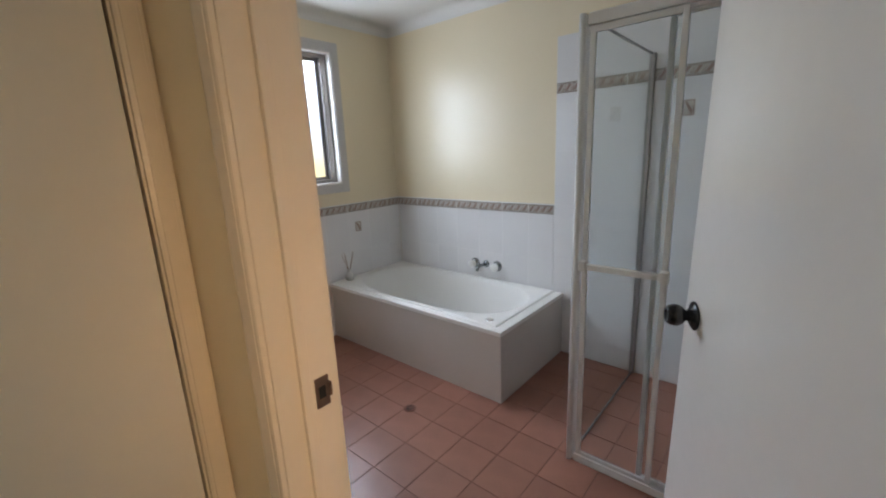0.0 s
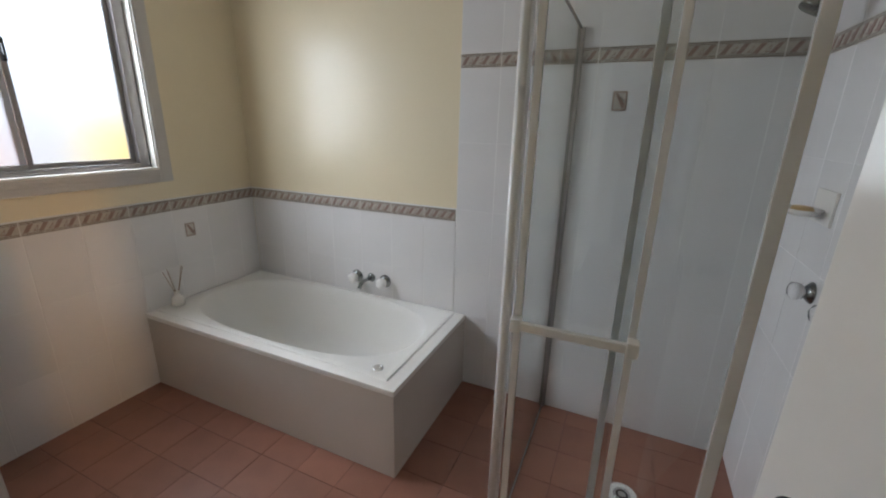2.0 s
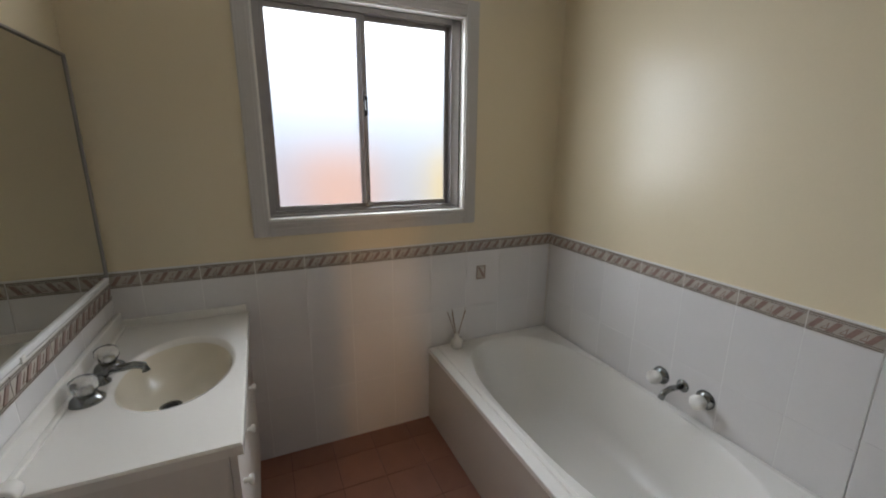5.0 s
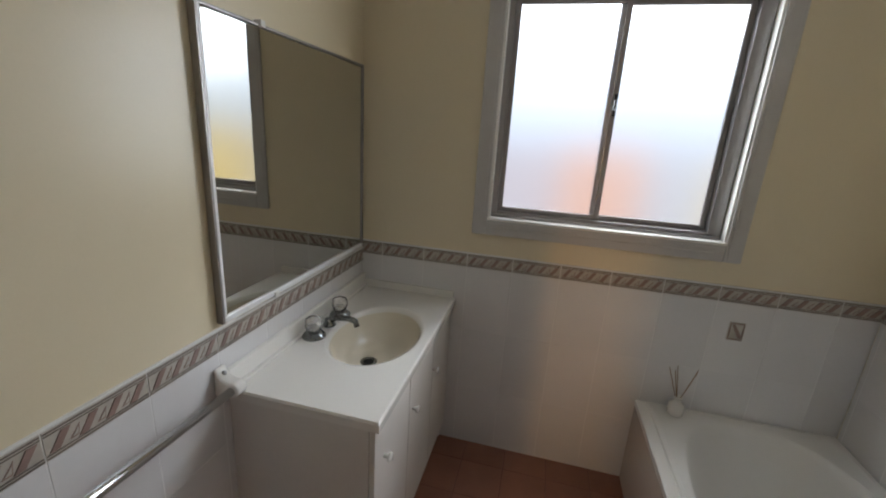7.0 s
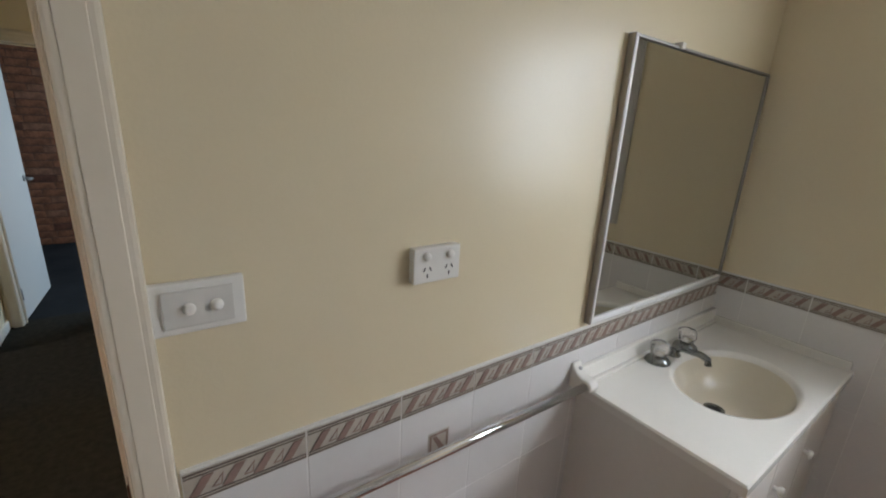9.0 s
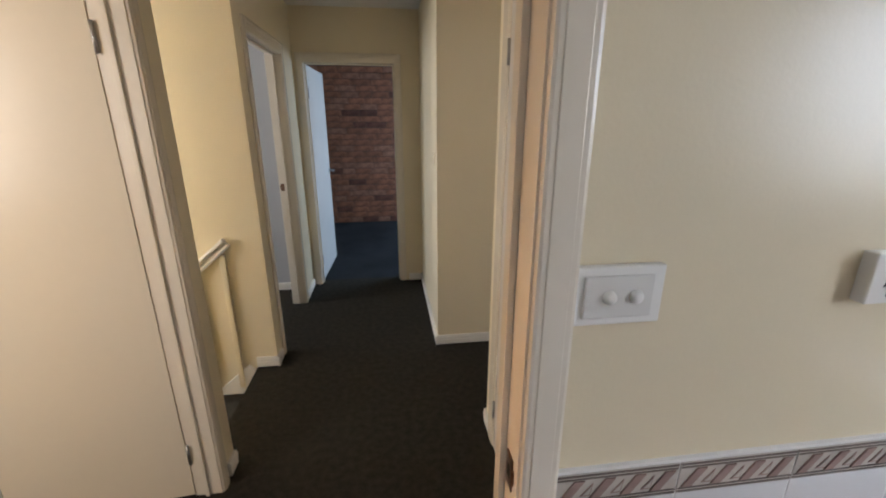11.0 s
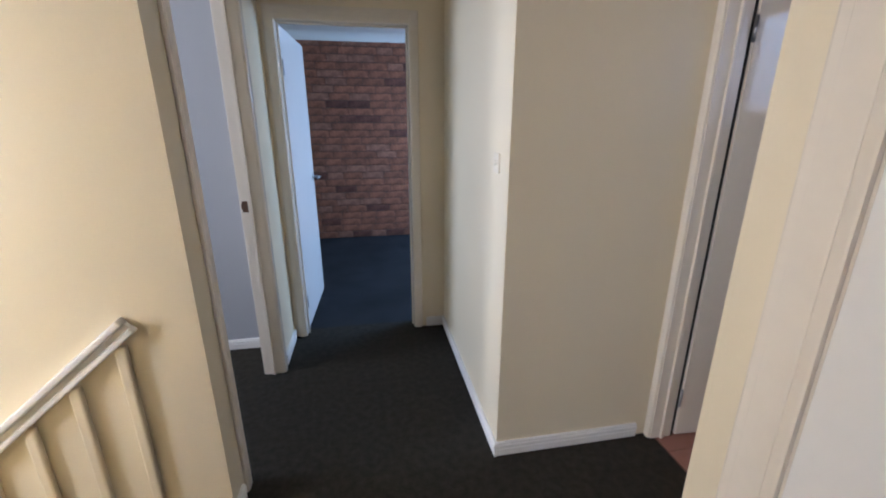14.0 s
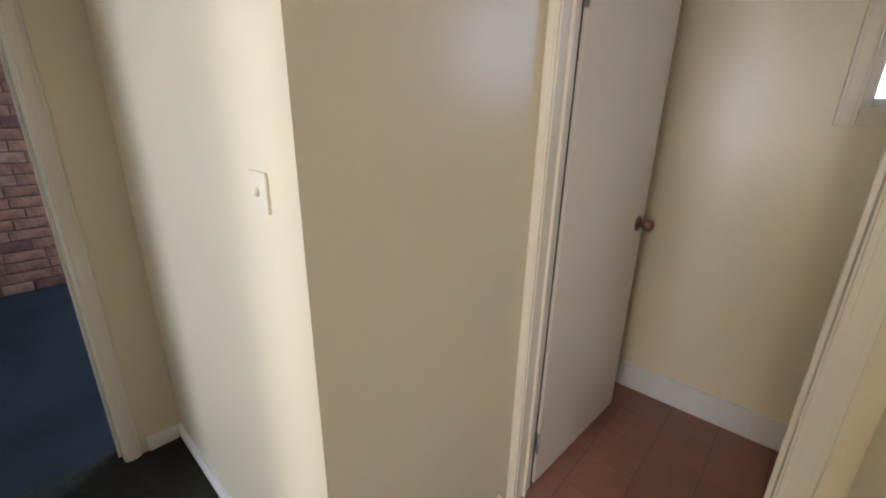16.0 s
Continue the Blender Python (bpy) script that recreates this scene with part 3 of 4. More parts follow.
# what lies outside the frosted windows: bright sky over a warm brick house and a sunlit shrub
def outside(name, x, y0, y1, z0, z1, horizon, low, sky_gain, bands):
    """A glowing distance beyond a window. bands: (y, colour) along the ground line; the sky brightens above the horizon."""
    m = bpy.data.materials.new("outdoor_distance")
    m.use_nodes = True
    n, l = m.node_tree.nodes, m.node_tree.links
    n.remove(n["Principled BSDF"])
    em, co, sep = n.new("ShaderNodeEmission"), n.new("ShaderNodeTexCoord"), n.new("ShaderNodeSeparateXYZ")
    l.new(co.outputs["Object"], sep.inputs[0])

    def span(socket, a, b, kind="SMOOTHSTEP"):
        r = n.new("ShaderNodeMapRange")
        r.interpolation_type = kind
        r.inputs["From Min"].default_value, r.inputs["From Max"].default_value = a, b
        l.new(socket, r.inputs["Value"])
        return r.outputs[0]

    def blend(factor, a, b):
        k = n.new("ShaderNodeMix")
        k.data_type = "RGBA"
        l.new(factor, k.inputs["Factor"])
        for name_in, c in (("A", a), ("B", b)):
            if isinstance(c, tuple):
                k.inputs[name_in].default_value = (*c, 1)
            else:
                l.new(c, k.inputs[name_in])
        return k.outputs["Result"]
    top = sky_gain * 1.1
    em.inputs["Strength"].default_value = top
    ramp = n.new("ShaderNodeValToRGB")
    ramp.color_ramp.interpolation = "EASE"
    r = ramp.color_ramp.elements
    r.remove(r[1])
    for i, (y, c) in enumerate(bands):
        e = r.new((y - y0) / (y1 - y0)) if i else r[0]
        e.color = (*[v * low / top for v in c], 1)
    l.new(span(sep.outputs["Y"], y0, y1, "LINEAR"), ramp.inputs[0])
    haze = tuple(v * low * 1.25 / top for v in (0.84, 0.95, 1.10))
    sky_c = tuple(v * sky_gain / top for v in (0.93, 0.98, 1.05))
    house = blend(span(sep.outputs["Z"], horizon - 0.25, horizon + 0.20), ramp.outputs[0], haze)
    rise = n.new("ShaderNodeMath")
    rise.operation = "POWER"
    l.new(span(sep.outputs["Z"], horizon, horizon + 1.6), rise.inputs[0])
    rise.inputs[1].default_value = 2.0
    l.new(blend(rise.outputs[0], house, sky_c), em.inputs["Color"])
    l.new(em.outputs[0], n["Material Output"].inputs["Surface"])
    bm = bmesh.new()
    bm.faces.new([bm.verts.new(c) for c in ((x, y0, z0), (x, y1, z0), (x, y1, z1), (x, y0, z1))])
    setting(name, bm, m, "bright sky over a sunlit brick house", "backdrop")


LILAC, ORANGE, GREY, GOLD = (0.86, 0.80, 0.86), (1.12, 0.70, 0.54), (0.84, 0.88, 0.97), (1.35, 1.02, 0.36)
outside("backdrop_garden", XW - 2.3, -1.6, 5.2, -0.9, 5.2, 1.57, 1.55, 15.0, [(-1.6, LILAC), (1.0, LILAC), (1.38, ORANGE), (1.75, ORANGE), (2.1, GREY), (2.4, GREY), (2.75, GOLD), (5.2, GOLD)])
outside("backdrop_toilet", -3.3, -2.6, 0.6, 0.4, 3.4, 1.55, 2.6, 12.0, [(-2.6, LILAC), (-1.2, GREY), (-0.7, ORANGE), (0.6, ORANGE)])


# ---- bath ----
def bath_tub():
    x0, x1, y0, y1, zr = XW, -1.12, 1.585, YN, 0.448
    t = thing("bath", "white drop-in bath set in a pale tiled hob", "bath")
    bm = bmesh.new()
    bx(bm, x0 + 0.002, x1, y0, y0 + 0.06, 0, zr - 0.032, 0.002)
    bx(bm, x1 - 0.06, x1, y0 + 0.06, y1 - 0.002, 0, zr - 0.032, 0.002)
    part("hob", bm, HOBTILE, t, "pale glazed tile hob")
    bm = bmesh.new()
    bx(bm, x0 + 0.002, x1 + 0.003, y0 - 0.003, y0 + 0.08, zr - 0.0315, zr - 0.004, 0.005)
    bx(bm, x1 - 0.09, x1 + 0.003, y0 + 0.078, y1 - 0.008, zr - 0.0315, zr - 0.0042, 0.005)
    part("ledge", bm, BATH, t, "white ledge along the bath")
    bm = bmesh.new()
    cx, cy, a, b = -1.952, 2.018, 0.714, 0.338
    n = 72

    def ring(sa, sb, z, e, shift=0.0):
        vs = []
        for i in range(n):
            th = 2 * math.pi * i / n
            c, s = math.cos(th), math.sin(th)
            vs.append(bm.verts.new((cx + shift + sa * math.copysign(abs(c) ** (2 / e), c), cy + sb * math.copysign(abs(s) ** (2 / e), s), z)))
        return vs
    ox0, ox1, oy0, oy1 = x0 + 0.008, x1 - 0.058, y0 + 0.044, y1 - 0.010

    def rect(dx, z, dz=0.0):
        vs = []
        for i in range(n):
            th = 2 * math.pi * i / n
            c, s = math.cos(th), math.sin(th)
            hw, hh = (ox1 - ox0) / 2 - dx, (oy1 - oy0) / 2 - dx
            k = min(hw / max(abs(c), 1e-6), hh / max(abs(s), 1e-6))
            vs.append(bm.verts.new(((ox0 + ox1) / 2 + k * c, (oy0 + oy1) / 2 + k * s, z)))
        return square(vs, dx)
    def square(vs, dx):
        for sx in (-1, 1):
            for sy in (-1, 1):
                c = Vector(((ox0 + ox1) / 2 + sx * ((ox1 - ox0) / 2 - dx), (oy0 + oy1) / 2 + sy * ((oy1 - oy0) / 2 - dx), vs[0].co.z))
                min(vs, key=lambda v: (v.co - c).length).co = c
        return vs
    rings = [rect(0.0, zr - 0.014), rect(0.0, zr - 0.004), rect(0.005, zr + 0.002), rect(0.022, zr + 0.002), rect(0.030, zr - 0.002),
             ring(a + 0.012, b + 0.010, zr - 0.004, 2.75), ring(a, b, zr - 0.012, 2.75), ring(a - 0.02, b - 0.014, zr - 0.05, 2.75),
             ring(a - 0.06, b - 0.04, zr - 0.16, 2.9, 0.01), ring(a - 0.11, b - 0.07, zr - 0.28, 2.9, 0.02), ring(a - 0.17, b - 0.10, zr - 0.345, 2.8, 0.03),
             ring(a - 0.28, b - 0.17, zr - 0.362, 2.6, 0.03), ring(0.06, 0.03, zr - 0.366, 2.0, 0.03)]
    for p, q in zip(rings, rings[1:]):
        for i in range(n):
            f = bm.faces.new((p[i], p[(i + 1) % n], q[(i + 1) % n], q[i]))
            f.smooth = len(rings) and p not in (rings[0], rings[1], rings[2], rings[3])
    bm.faces.new(rings[-1])
    part("tub", bm, BATH, t, "white moulded oval bath tub")
    part("air_button", lathe(bmesh.new(), [(0.026, 0.0), (0.026, 0.004), (0.021, 0.007), (0.017, 0.007), (0.015, 0.003), (0.0, 0.003)], Matrix.Translation((-1.268, 1.70, zr - 0.005))), CHROME, t, "chrome push button")
    part("waste", lathe(bmesh.new(), [(0.028, 0.0), (0.028, 0.003), (0.020, 0.004), (0.018, 0.001), (0.0, 0.001)], Matrix.Translation((-1.55, 1.99, zr - 0.366))), CHROME, t)


bath_tub()


def cross_handle(parent, m, mat_base, mat_top, size=1.0):
    """A capstan tap head: flange, spindle and a fluted clear cap."""
    m = m @ Matrix.Diagonal((size, size, size, 1))
    h = part("tap_handle", lathe(bmesh.new(), [(0.0, 0.0), (0.030, 0.0), (0.030, 0.004), (0.022, 0.012), (0.014, 0.018), (0.0, 0.018)], m), mat_base, parent, "chrome flange")
    bm = bmesh.new()
    seg = 32
    prof = [(0.011, 0.018), (0.020, 0.022), (0.024, 0.032), (0.023, 0.046), (0.015, 0.052), (0.0, 0.053)]
    lathe(bm, prof, None, seg)
    for v in bm.verts:
        r = math.hypot(v.co.x, v.co.y)
        if r > 0.012:
            k = 1 - 0.10 * (0.5 + 0.5 * math.cos(6 * math.atan2(v.co.y, v.co.x)))
            v.co.x, v.co.y = v.co.x * k, v.co.y * k
    bmesh.ops.transform(bm, matrix=m, verts=bm.verts)
    part("cap", bm, mat_top, h, "white fluted cap")


bt = thing("bath_tapware", "chrome wall taps and spout with white caps above the bath", "tap")
for x in (-1.862, -1.655):
    cross_handle(bt, Matrix.Translation((x, YN - 0.006, 0.555)) @ pose(0, 0, 0, 90, 0, 0), DARKCHROME, PLASTIC, 1.35)
bm = lathe(bmesh.new(), [(0.0, 0.0), (0.028, 0.0), (0.028, 0.004), (0.018, 0.012), (0.0, 0.012)], Matrix.Translation((-1.757, YN - 0.006, 0.56)) @ pose(0, 0, 0, 90, 0, 0))
tube(bm, [(-1.757, YN - 0.01, 0.56), (-1.757, YN - 0.09, 0.565), (-1.757, YN - 0.125, 0.555), (-1.757, YN - 0.14, 0.53)], 0.0125)
part("spout", bm, DARKCHROME, bt)

# reed diffuser on the bath rim
rd = thing("reed_diffuser", "small white reed diffuser bottle with brown reeds on the bath rim", "diffuser", pose(-2.662, 1.735, 0.4475) @ Matrix.Diagonal((1.15, 1.15, 1.1, 1)))
part("bottle", lathe(bmesh.new(), [(0.0, 0.0), (0.026, 0.0), (0.029, 0.004), (0.030, 0.03), (0.026, 0.048), (0.013, 0.058), (0.012, 0.072), (0.015, 0.074), (0.015, 0.080), (0.009, 0.080), (0.009, 0.06)]), PORCELAIN, rd)
for dx, dy in ((0.02, 0.035), (-0.01, 0.05), (0.025, -0.04), (-0.018, -0.02), (0.006, -0.055)):
    part("reed", tube(bmesh.new(), [(-dx * 0.15, -dy * 0.15, 0.02), (dx, dy, 0.205)], 0.0016, 6), REED, rd)


# ---- vanity ----
def vanity():
    x0, x1, y0, y1, zt = XW + 0.004, -1.757, YS + 0.008, 0.689, 0.815
    t = thing("vanity_cabinet", "white laminate vanity cabinet with three doors", "vanity")
    for a, b in ((x1 - 0.028, x1 - 0.012), (x0, x0 + 0.016)):
        part("side_panel", box(a, b, y0, y1 - 0.036, 0.0, zt - 0.033, 0.001), CABINET, t)
    part("front_frame", box(x0 + 0.016, x1 - 0.028, y1 - 0.052, y1 - 0.036, 0.106, zt - 0.033), CABINET, t)
    part("bottom_panel", box(x0 + 0.016, x1 - 0.028, y0, y1 - 0.036, 0.09, 0.106), CABINET, t)
    part("kick_board", box(x0 + 0.016, x1 - 0.028, y1 - 0.10, y1 - 0.085, 0.0, 0.09), CABINET, t)
    wd = (x1 - 0.012 - x0) / 3
    for i, (kx, kz) in enumerate(((-2.40, 0.60), (-2.125, 0.60), (-1.845, 0.63))):
        d = part("door", box(x0 + i * wd + 0.002, x0 + (i + 1) * wd - 0.002, y1 - 0.035, y1 - 0.017, 0.092, zt - 0.04, 0.002), CABINET, t)
        part("knob", lathe(bmesh.new(), [(0.0, 0.0), (0.007, 0.0), (0.006, 0.010), (0.014, 0.016), (0.015, 0.022), (0.010, 0.027), (0.0, 0.028)], Matrix.Translation((kx, y1 - 0.017, kz)) @ pose(0, 0, 0, -90, 0, 0), 16), PORCELAIN, d, "white round knob")
    top = thing("washbasin", "white moulded vanity top with an oval cream basin", "basin")
    bm = bmesh.new()
    n = 64
    cx, cy, a, b = -2.252, 0.472, 0.245, 0.172

    def ell(k, z, dy=0.0):
        return [bm.verts.new((cx + k * a * math.cos(2 * math.pi * i / n), cy + dy + k * b * math.sin(2 * math.pi * i / n), z)) for i in range(n)]

    def rect(dx, z):
        vs = []
        for i in range(n):
            c, s = math.cos(2 * math.pi * i / n), math.sin(2 * math.pi * i / n)
            lim = [((x1 - dx - cx) if c > 0 else (cx - x0 - dx)) / max(abs(c), 1e-6), ((y1 - dx - cy) if s > 0 else (cy - y0 - dx)) / max(abs(s), 1e-6)]
            k = min(lim)
            vs.append(bm.verts.new((cx + k * c, cy + k * s, z)))
        for px in (x0 + dx, x1 - dx):
            for py in (y0 + dx, y1 - dx):
                min(vs, key=lambda v: (v.co - Vector((px, py, z))).length).co = Vector((px, py, z))
        return vs
    corner = [rect(0.0, zt - 0.032), rect(0.0, zt - 0.006), rect(0.005, zt), ell(1.06, zt), ell(1.0, zt - 0.004), ell(0.965, zt - 0.02)]
    for p, q in zip(corner, corner[1:]):
        for i in range(n):
            bm.faces.new((p[i], p[(i + 1) % n], q[(i + 1) % n], q[i])).smooth = p is not corner[0] and p is not corner[1] and p is not corner[2]
    part("top", bm, VANITY, top)
    bm = bmesh.new()
    bowl = [ell(0.965, zt - 0.02), ell(0.90, zt - 0.055), ell(0.75, zt - 0.10, -0.006), ell(0.5, zt - 0.13, -0.015), ell(0.14, zt - 0.142, -0.035)]
    for p, q in zip(bowl, bowl[1:]):
        for i in range(n):
            bm.faces.new((p[i], p[(i + 1) % n], q[(i + 1) % n], q[i])).smooth = True
    part("bowl", bm, BASIN, top, "cream oval basin bowl")
    bm = bmesh.new()
    bx(bm, x0, x1, y0, y0 + 0.020, zt - 0.002, zt + 0.065, 0.005)
    bx(bm, x0, x1, y0 + 0.018, y0 + 0.034, zt - 0.002, zt + 0.012, 0.005)
    bx(bm, x0, x0 + 0.016, y0 + 0.02, y1 - 0.01, zt - 0.002, zt + 0.035, 0.005)
    part("upstand", bm, VANITY, top)
    dm = Matrix.Translation((cx, cy - 0.035, zt - 0.1425))
    part("drain", lathe(lathe(bmesh.new(), [(0.034, 0.0), (0.034, 0.004), (0.024, 0.004), (0.022, 0.001), (0.0, 0.001)], dm), [(0.0, 0.0015), (0.022, 0.0015)], dm, mat=1), [DARKCHROME, HOLE], top, "dark chrome drain ring")
    tap = thing("basin_tapware", "chrome basin spout between two clear acrylic tap handles", "tap")
    for x in (-2.135, -2.34):
        m = Matrix.Translation((x, 0.262, zt))
        cross_handle(tap, m, DARKCHROME, ACRYLIC, 1.5)
        part("neck", lathe(bmesh.new(), [(0.016, 0.015), (0.013, 0.045), (0.0, 0.045)], m, 16), CHROME, tap)
    bm = lathe(bmesh.new(), [(0.0, 0.0), (0.027, 0.0), (0.027, 0.006), (0.018, 0.016), (0.016, 0.03), (0.0, 0.032)], Matrix.Translation((-2.238, 0.268, zt)))
    tube(bm, [(-2.238, 0.265, zt + 0.022), (-2.238, 0.30, zt + 0.038), (-2.238, 0.36, zt + 0.044), (-2.238, 0.385, zt + 0.036), (-2.238, 0.39, zt + 0.016)], 0.0125)
    part("spout", bm, DARKCHROME, tap)


vanity()

# mirror
mx0, mx1, mz0, mz1 = -2.69, -1.756, 1.028, 1.862
mir = thing("wall_mirror", "large rectangular wall mirror in a thin silver frame", "mirror")
part("mirror_glass", box(mx0 + 0.012, mx1 - 0.014, YS + 0.004, YS + 0.014, mz0 + 0.014, mz1 - 0.012), MIRROR, mir, "silvered mirror glass")
bm = bmesh.new()
part("side_frame", box(mx0, mx0 + 0.010, YS + 0.001, YS + 0.020, mz0, mz1 - 0.008, 0.002), ALU, mir, "dark metal edge")
part("side_frame", box(mx1 - 0.008, mx1, YS + 0.001, YS + 0.024, mz0, mz1, 0.002), ALU, mir, "dark metal edge")
part("top_frame", box(mx0, mx1 - 0.008, YS + 0.001, YS + 0.019, mz1 - 0.008, mz1, 0.002), ALU, mir, "thin dark metal edge")
bx(bm, mx1 - 0.021, mx1 - 0.008, YS + 0.001, YS + 0.021, mz0 + 0.017, mz1 - 0.008, 0.003)
bx(bm, mx0 + 0.010, mx1 - 0.008, YS + 0.001, YS + 0.022, mz0, mz0 + 0.017, 0.003)
part("frame", bm, WHITEALU, mir, "pale metal inner frame")
for z, x in ((mz1 + 0.004, -2.0), (mz0 + 0.006, -2.0)):
    part("clip", box(x - 0.01, x + 0.01, YS + 0.001, YS + 0.026, z - 0.012, z + 0.006, 0.002), PLASTIC, mir)


# switches and outlets
def plate(name, label, w, h, d, m, rockers, outlets, block=False, mat=PLASTIC):
    t = thing(name, label, "switch" if not outlets else "power outlet", m)
    part("plate", box(-w / 2, w / 2, 0, d, -h / 2, h / 2, 0.003), mat, t)
    if block:
        part("inner_plate", box(-w * 0.37, w * 0.37, d - 0.001, d + 0.004, -h * 0.36, h * 0.36, 0.002), PLASTICGREY, t)
        d += 0.004
    for x, z in rockers:
        part("switch", lathe(bmesh.new(), [(0.0, -0.001), (0.0095, -0.001), (0.0095, 0.003), (0.008, 0.006), (0.004, 0.0075), (0.0, 0.0078)], Matrix.Translation((x, d, z)) @ pose(0, 0, 0, -90, 0, 0) @ pose(0, 0, 0, 12, 0, 0), 20), mat, t)
    for x, z in outlets:
        bm = bmesh.new()
        for dx, dz, rot in ((-0.0075, 0.006, 25), (0.0075, 0.006, -25), (0.0, -0.009, 0)):
            bx(bm, -0.0012, 0.0012, 0, 0.0008, -0.0045, 0.0045, m=Matrix.Translation((x + dx, d, z + dz)) @ pose(0, 0, 0, 0, rot, 0))
        part("socket", bm, HOLE, t, "dark three-pin socket slots")
    return t


plate("light_switch", "white double light switch on a mounting block by the door", 0.132, 0.084, 0.014, pose(-0.724, YS, 1.311), [(-0.024, 0), (0.014, 0)], [], True)
plate("power_outlet", "white double power outlet on the cream wall", 0.118, 0.078, 0.022, pose(-1.167, YS, 1.317), [(-0.032, 0.02), (0.028, 0.02)], [(-0.030, -0.014), (0.026, -0.014)])
plate("light_switch", "cream light switch on the hall corner wall", 0.072, 0.078, 0.007, pose(HW, -2.092, 1.305, 0, 0, -90), [(0, 0)], [], mat=PLASTICCREAM)

# towel rail
tr = thing("towel_rail", "chrome towel rail on white ceramic brackets", "towel rail")
part("rail", tube(bmesh.new(), [(-1.735, 0.252, 0.845), (-0.72, 0.252, 0.868)], 0.0125, 16), CHROME, tr)
for x, z in ((-1.735, 0.845), (-0.72, 0.868)):
    bm = bmesh.new()
    n = 10
    outline = [(0.007, -0.03)] + [(0.068 + 0.022 * math.sin(math.pi * i / n), 0.002 - 0.022 * math.cos(math.pi * i / n)) for i in range(n + 1)] + [(0.052, 0.022), (0.034, 0.031), (0.022, 0.044), (0.018, 0.056), (0.007, 0.058)]
    prism(bm, outline, Matrix.Translation((x + 0.021, YS, z)) @ pose(0, 0, 0, 0, 0, 90), 0.042)
    bmesh.ops.recalc_face_normals(bm, faces=bm.faces)
    bmesh.ops.bevel(bm, geom=[e for e in bm.edges if e.calc_face_angle() > 1.2], offset=0.007, segments=4, affect="EDGES", profile=0.5)
    for f in bm.faces:
        f.smooth = True
    b = part("bracket", bm, PORCELAIN, tr, "white rounded bracket")
    part("screw_cap", lathe(bmesh.new(), [(0.0, 0.0), (0.007, 0.0), (0.006, 0.003), (0.0, 0.003)], Matrix.Translation((x, YS + 0.030, z + 0.042)) @ pose(0, 0, 0, -45, 0, 0), 14), STEEL, b)


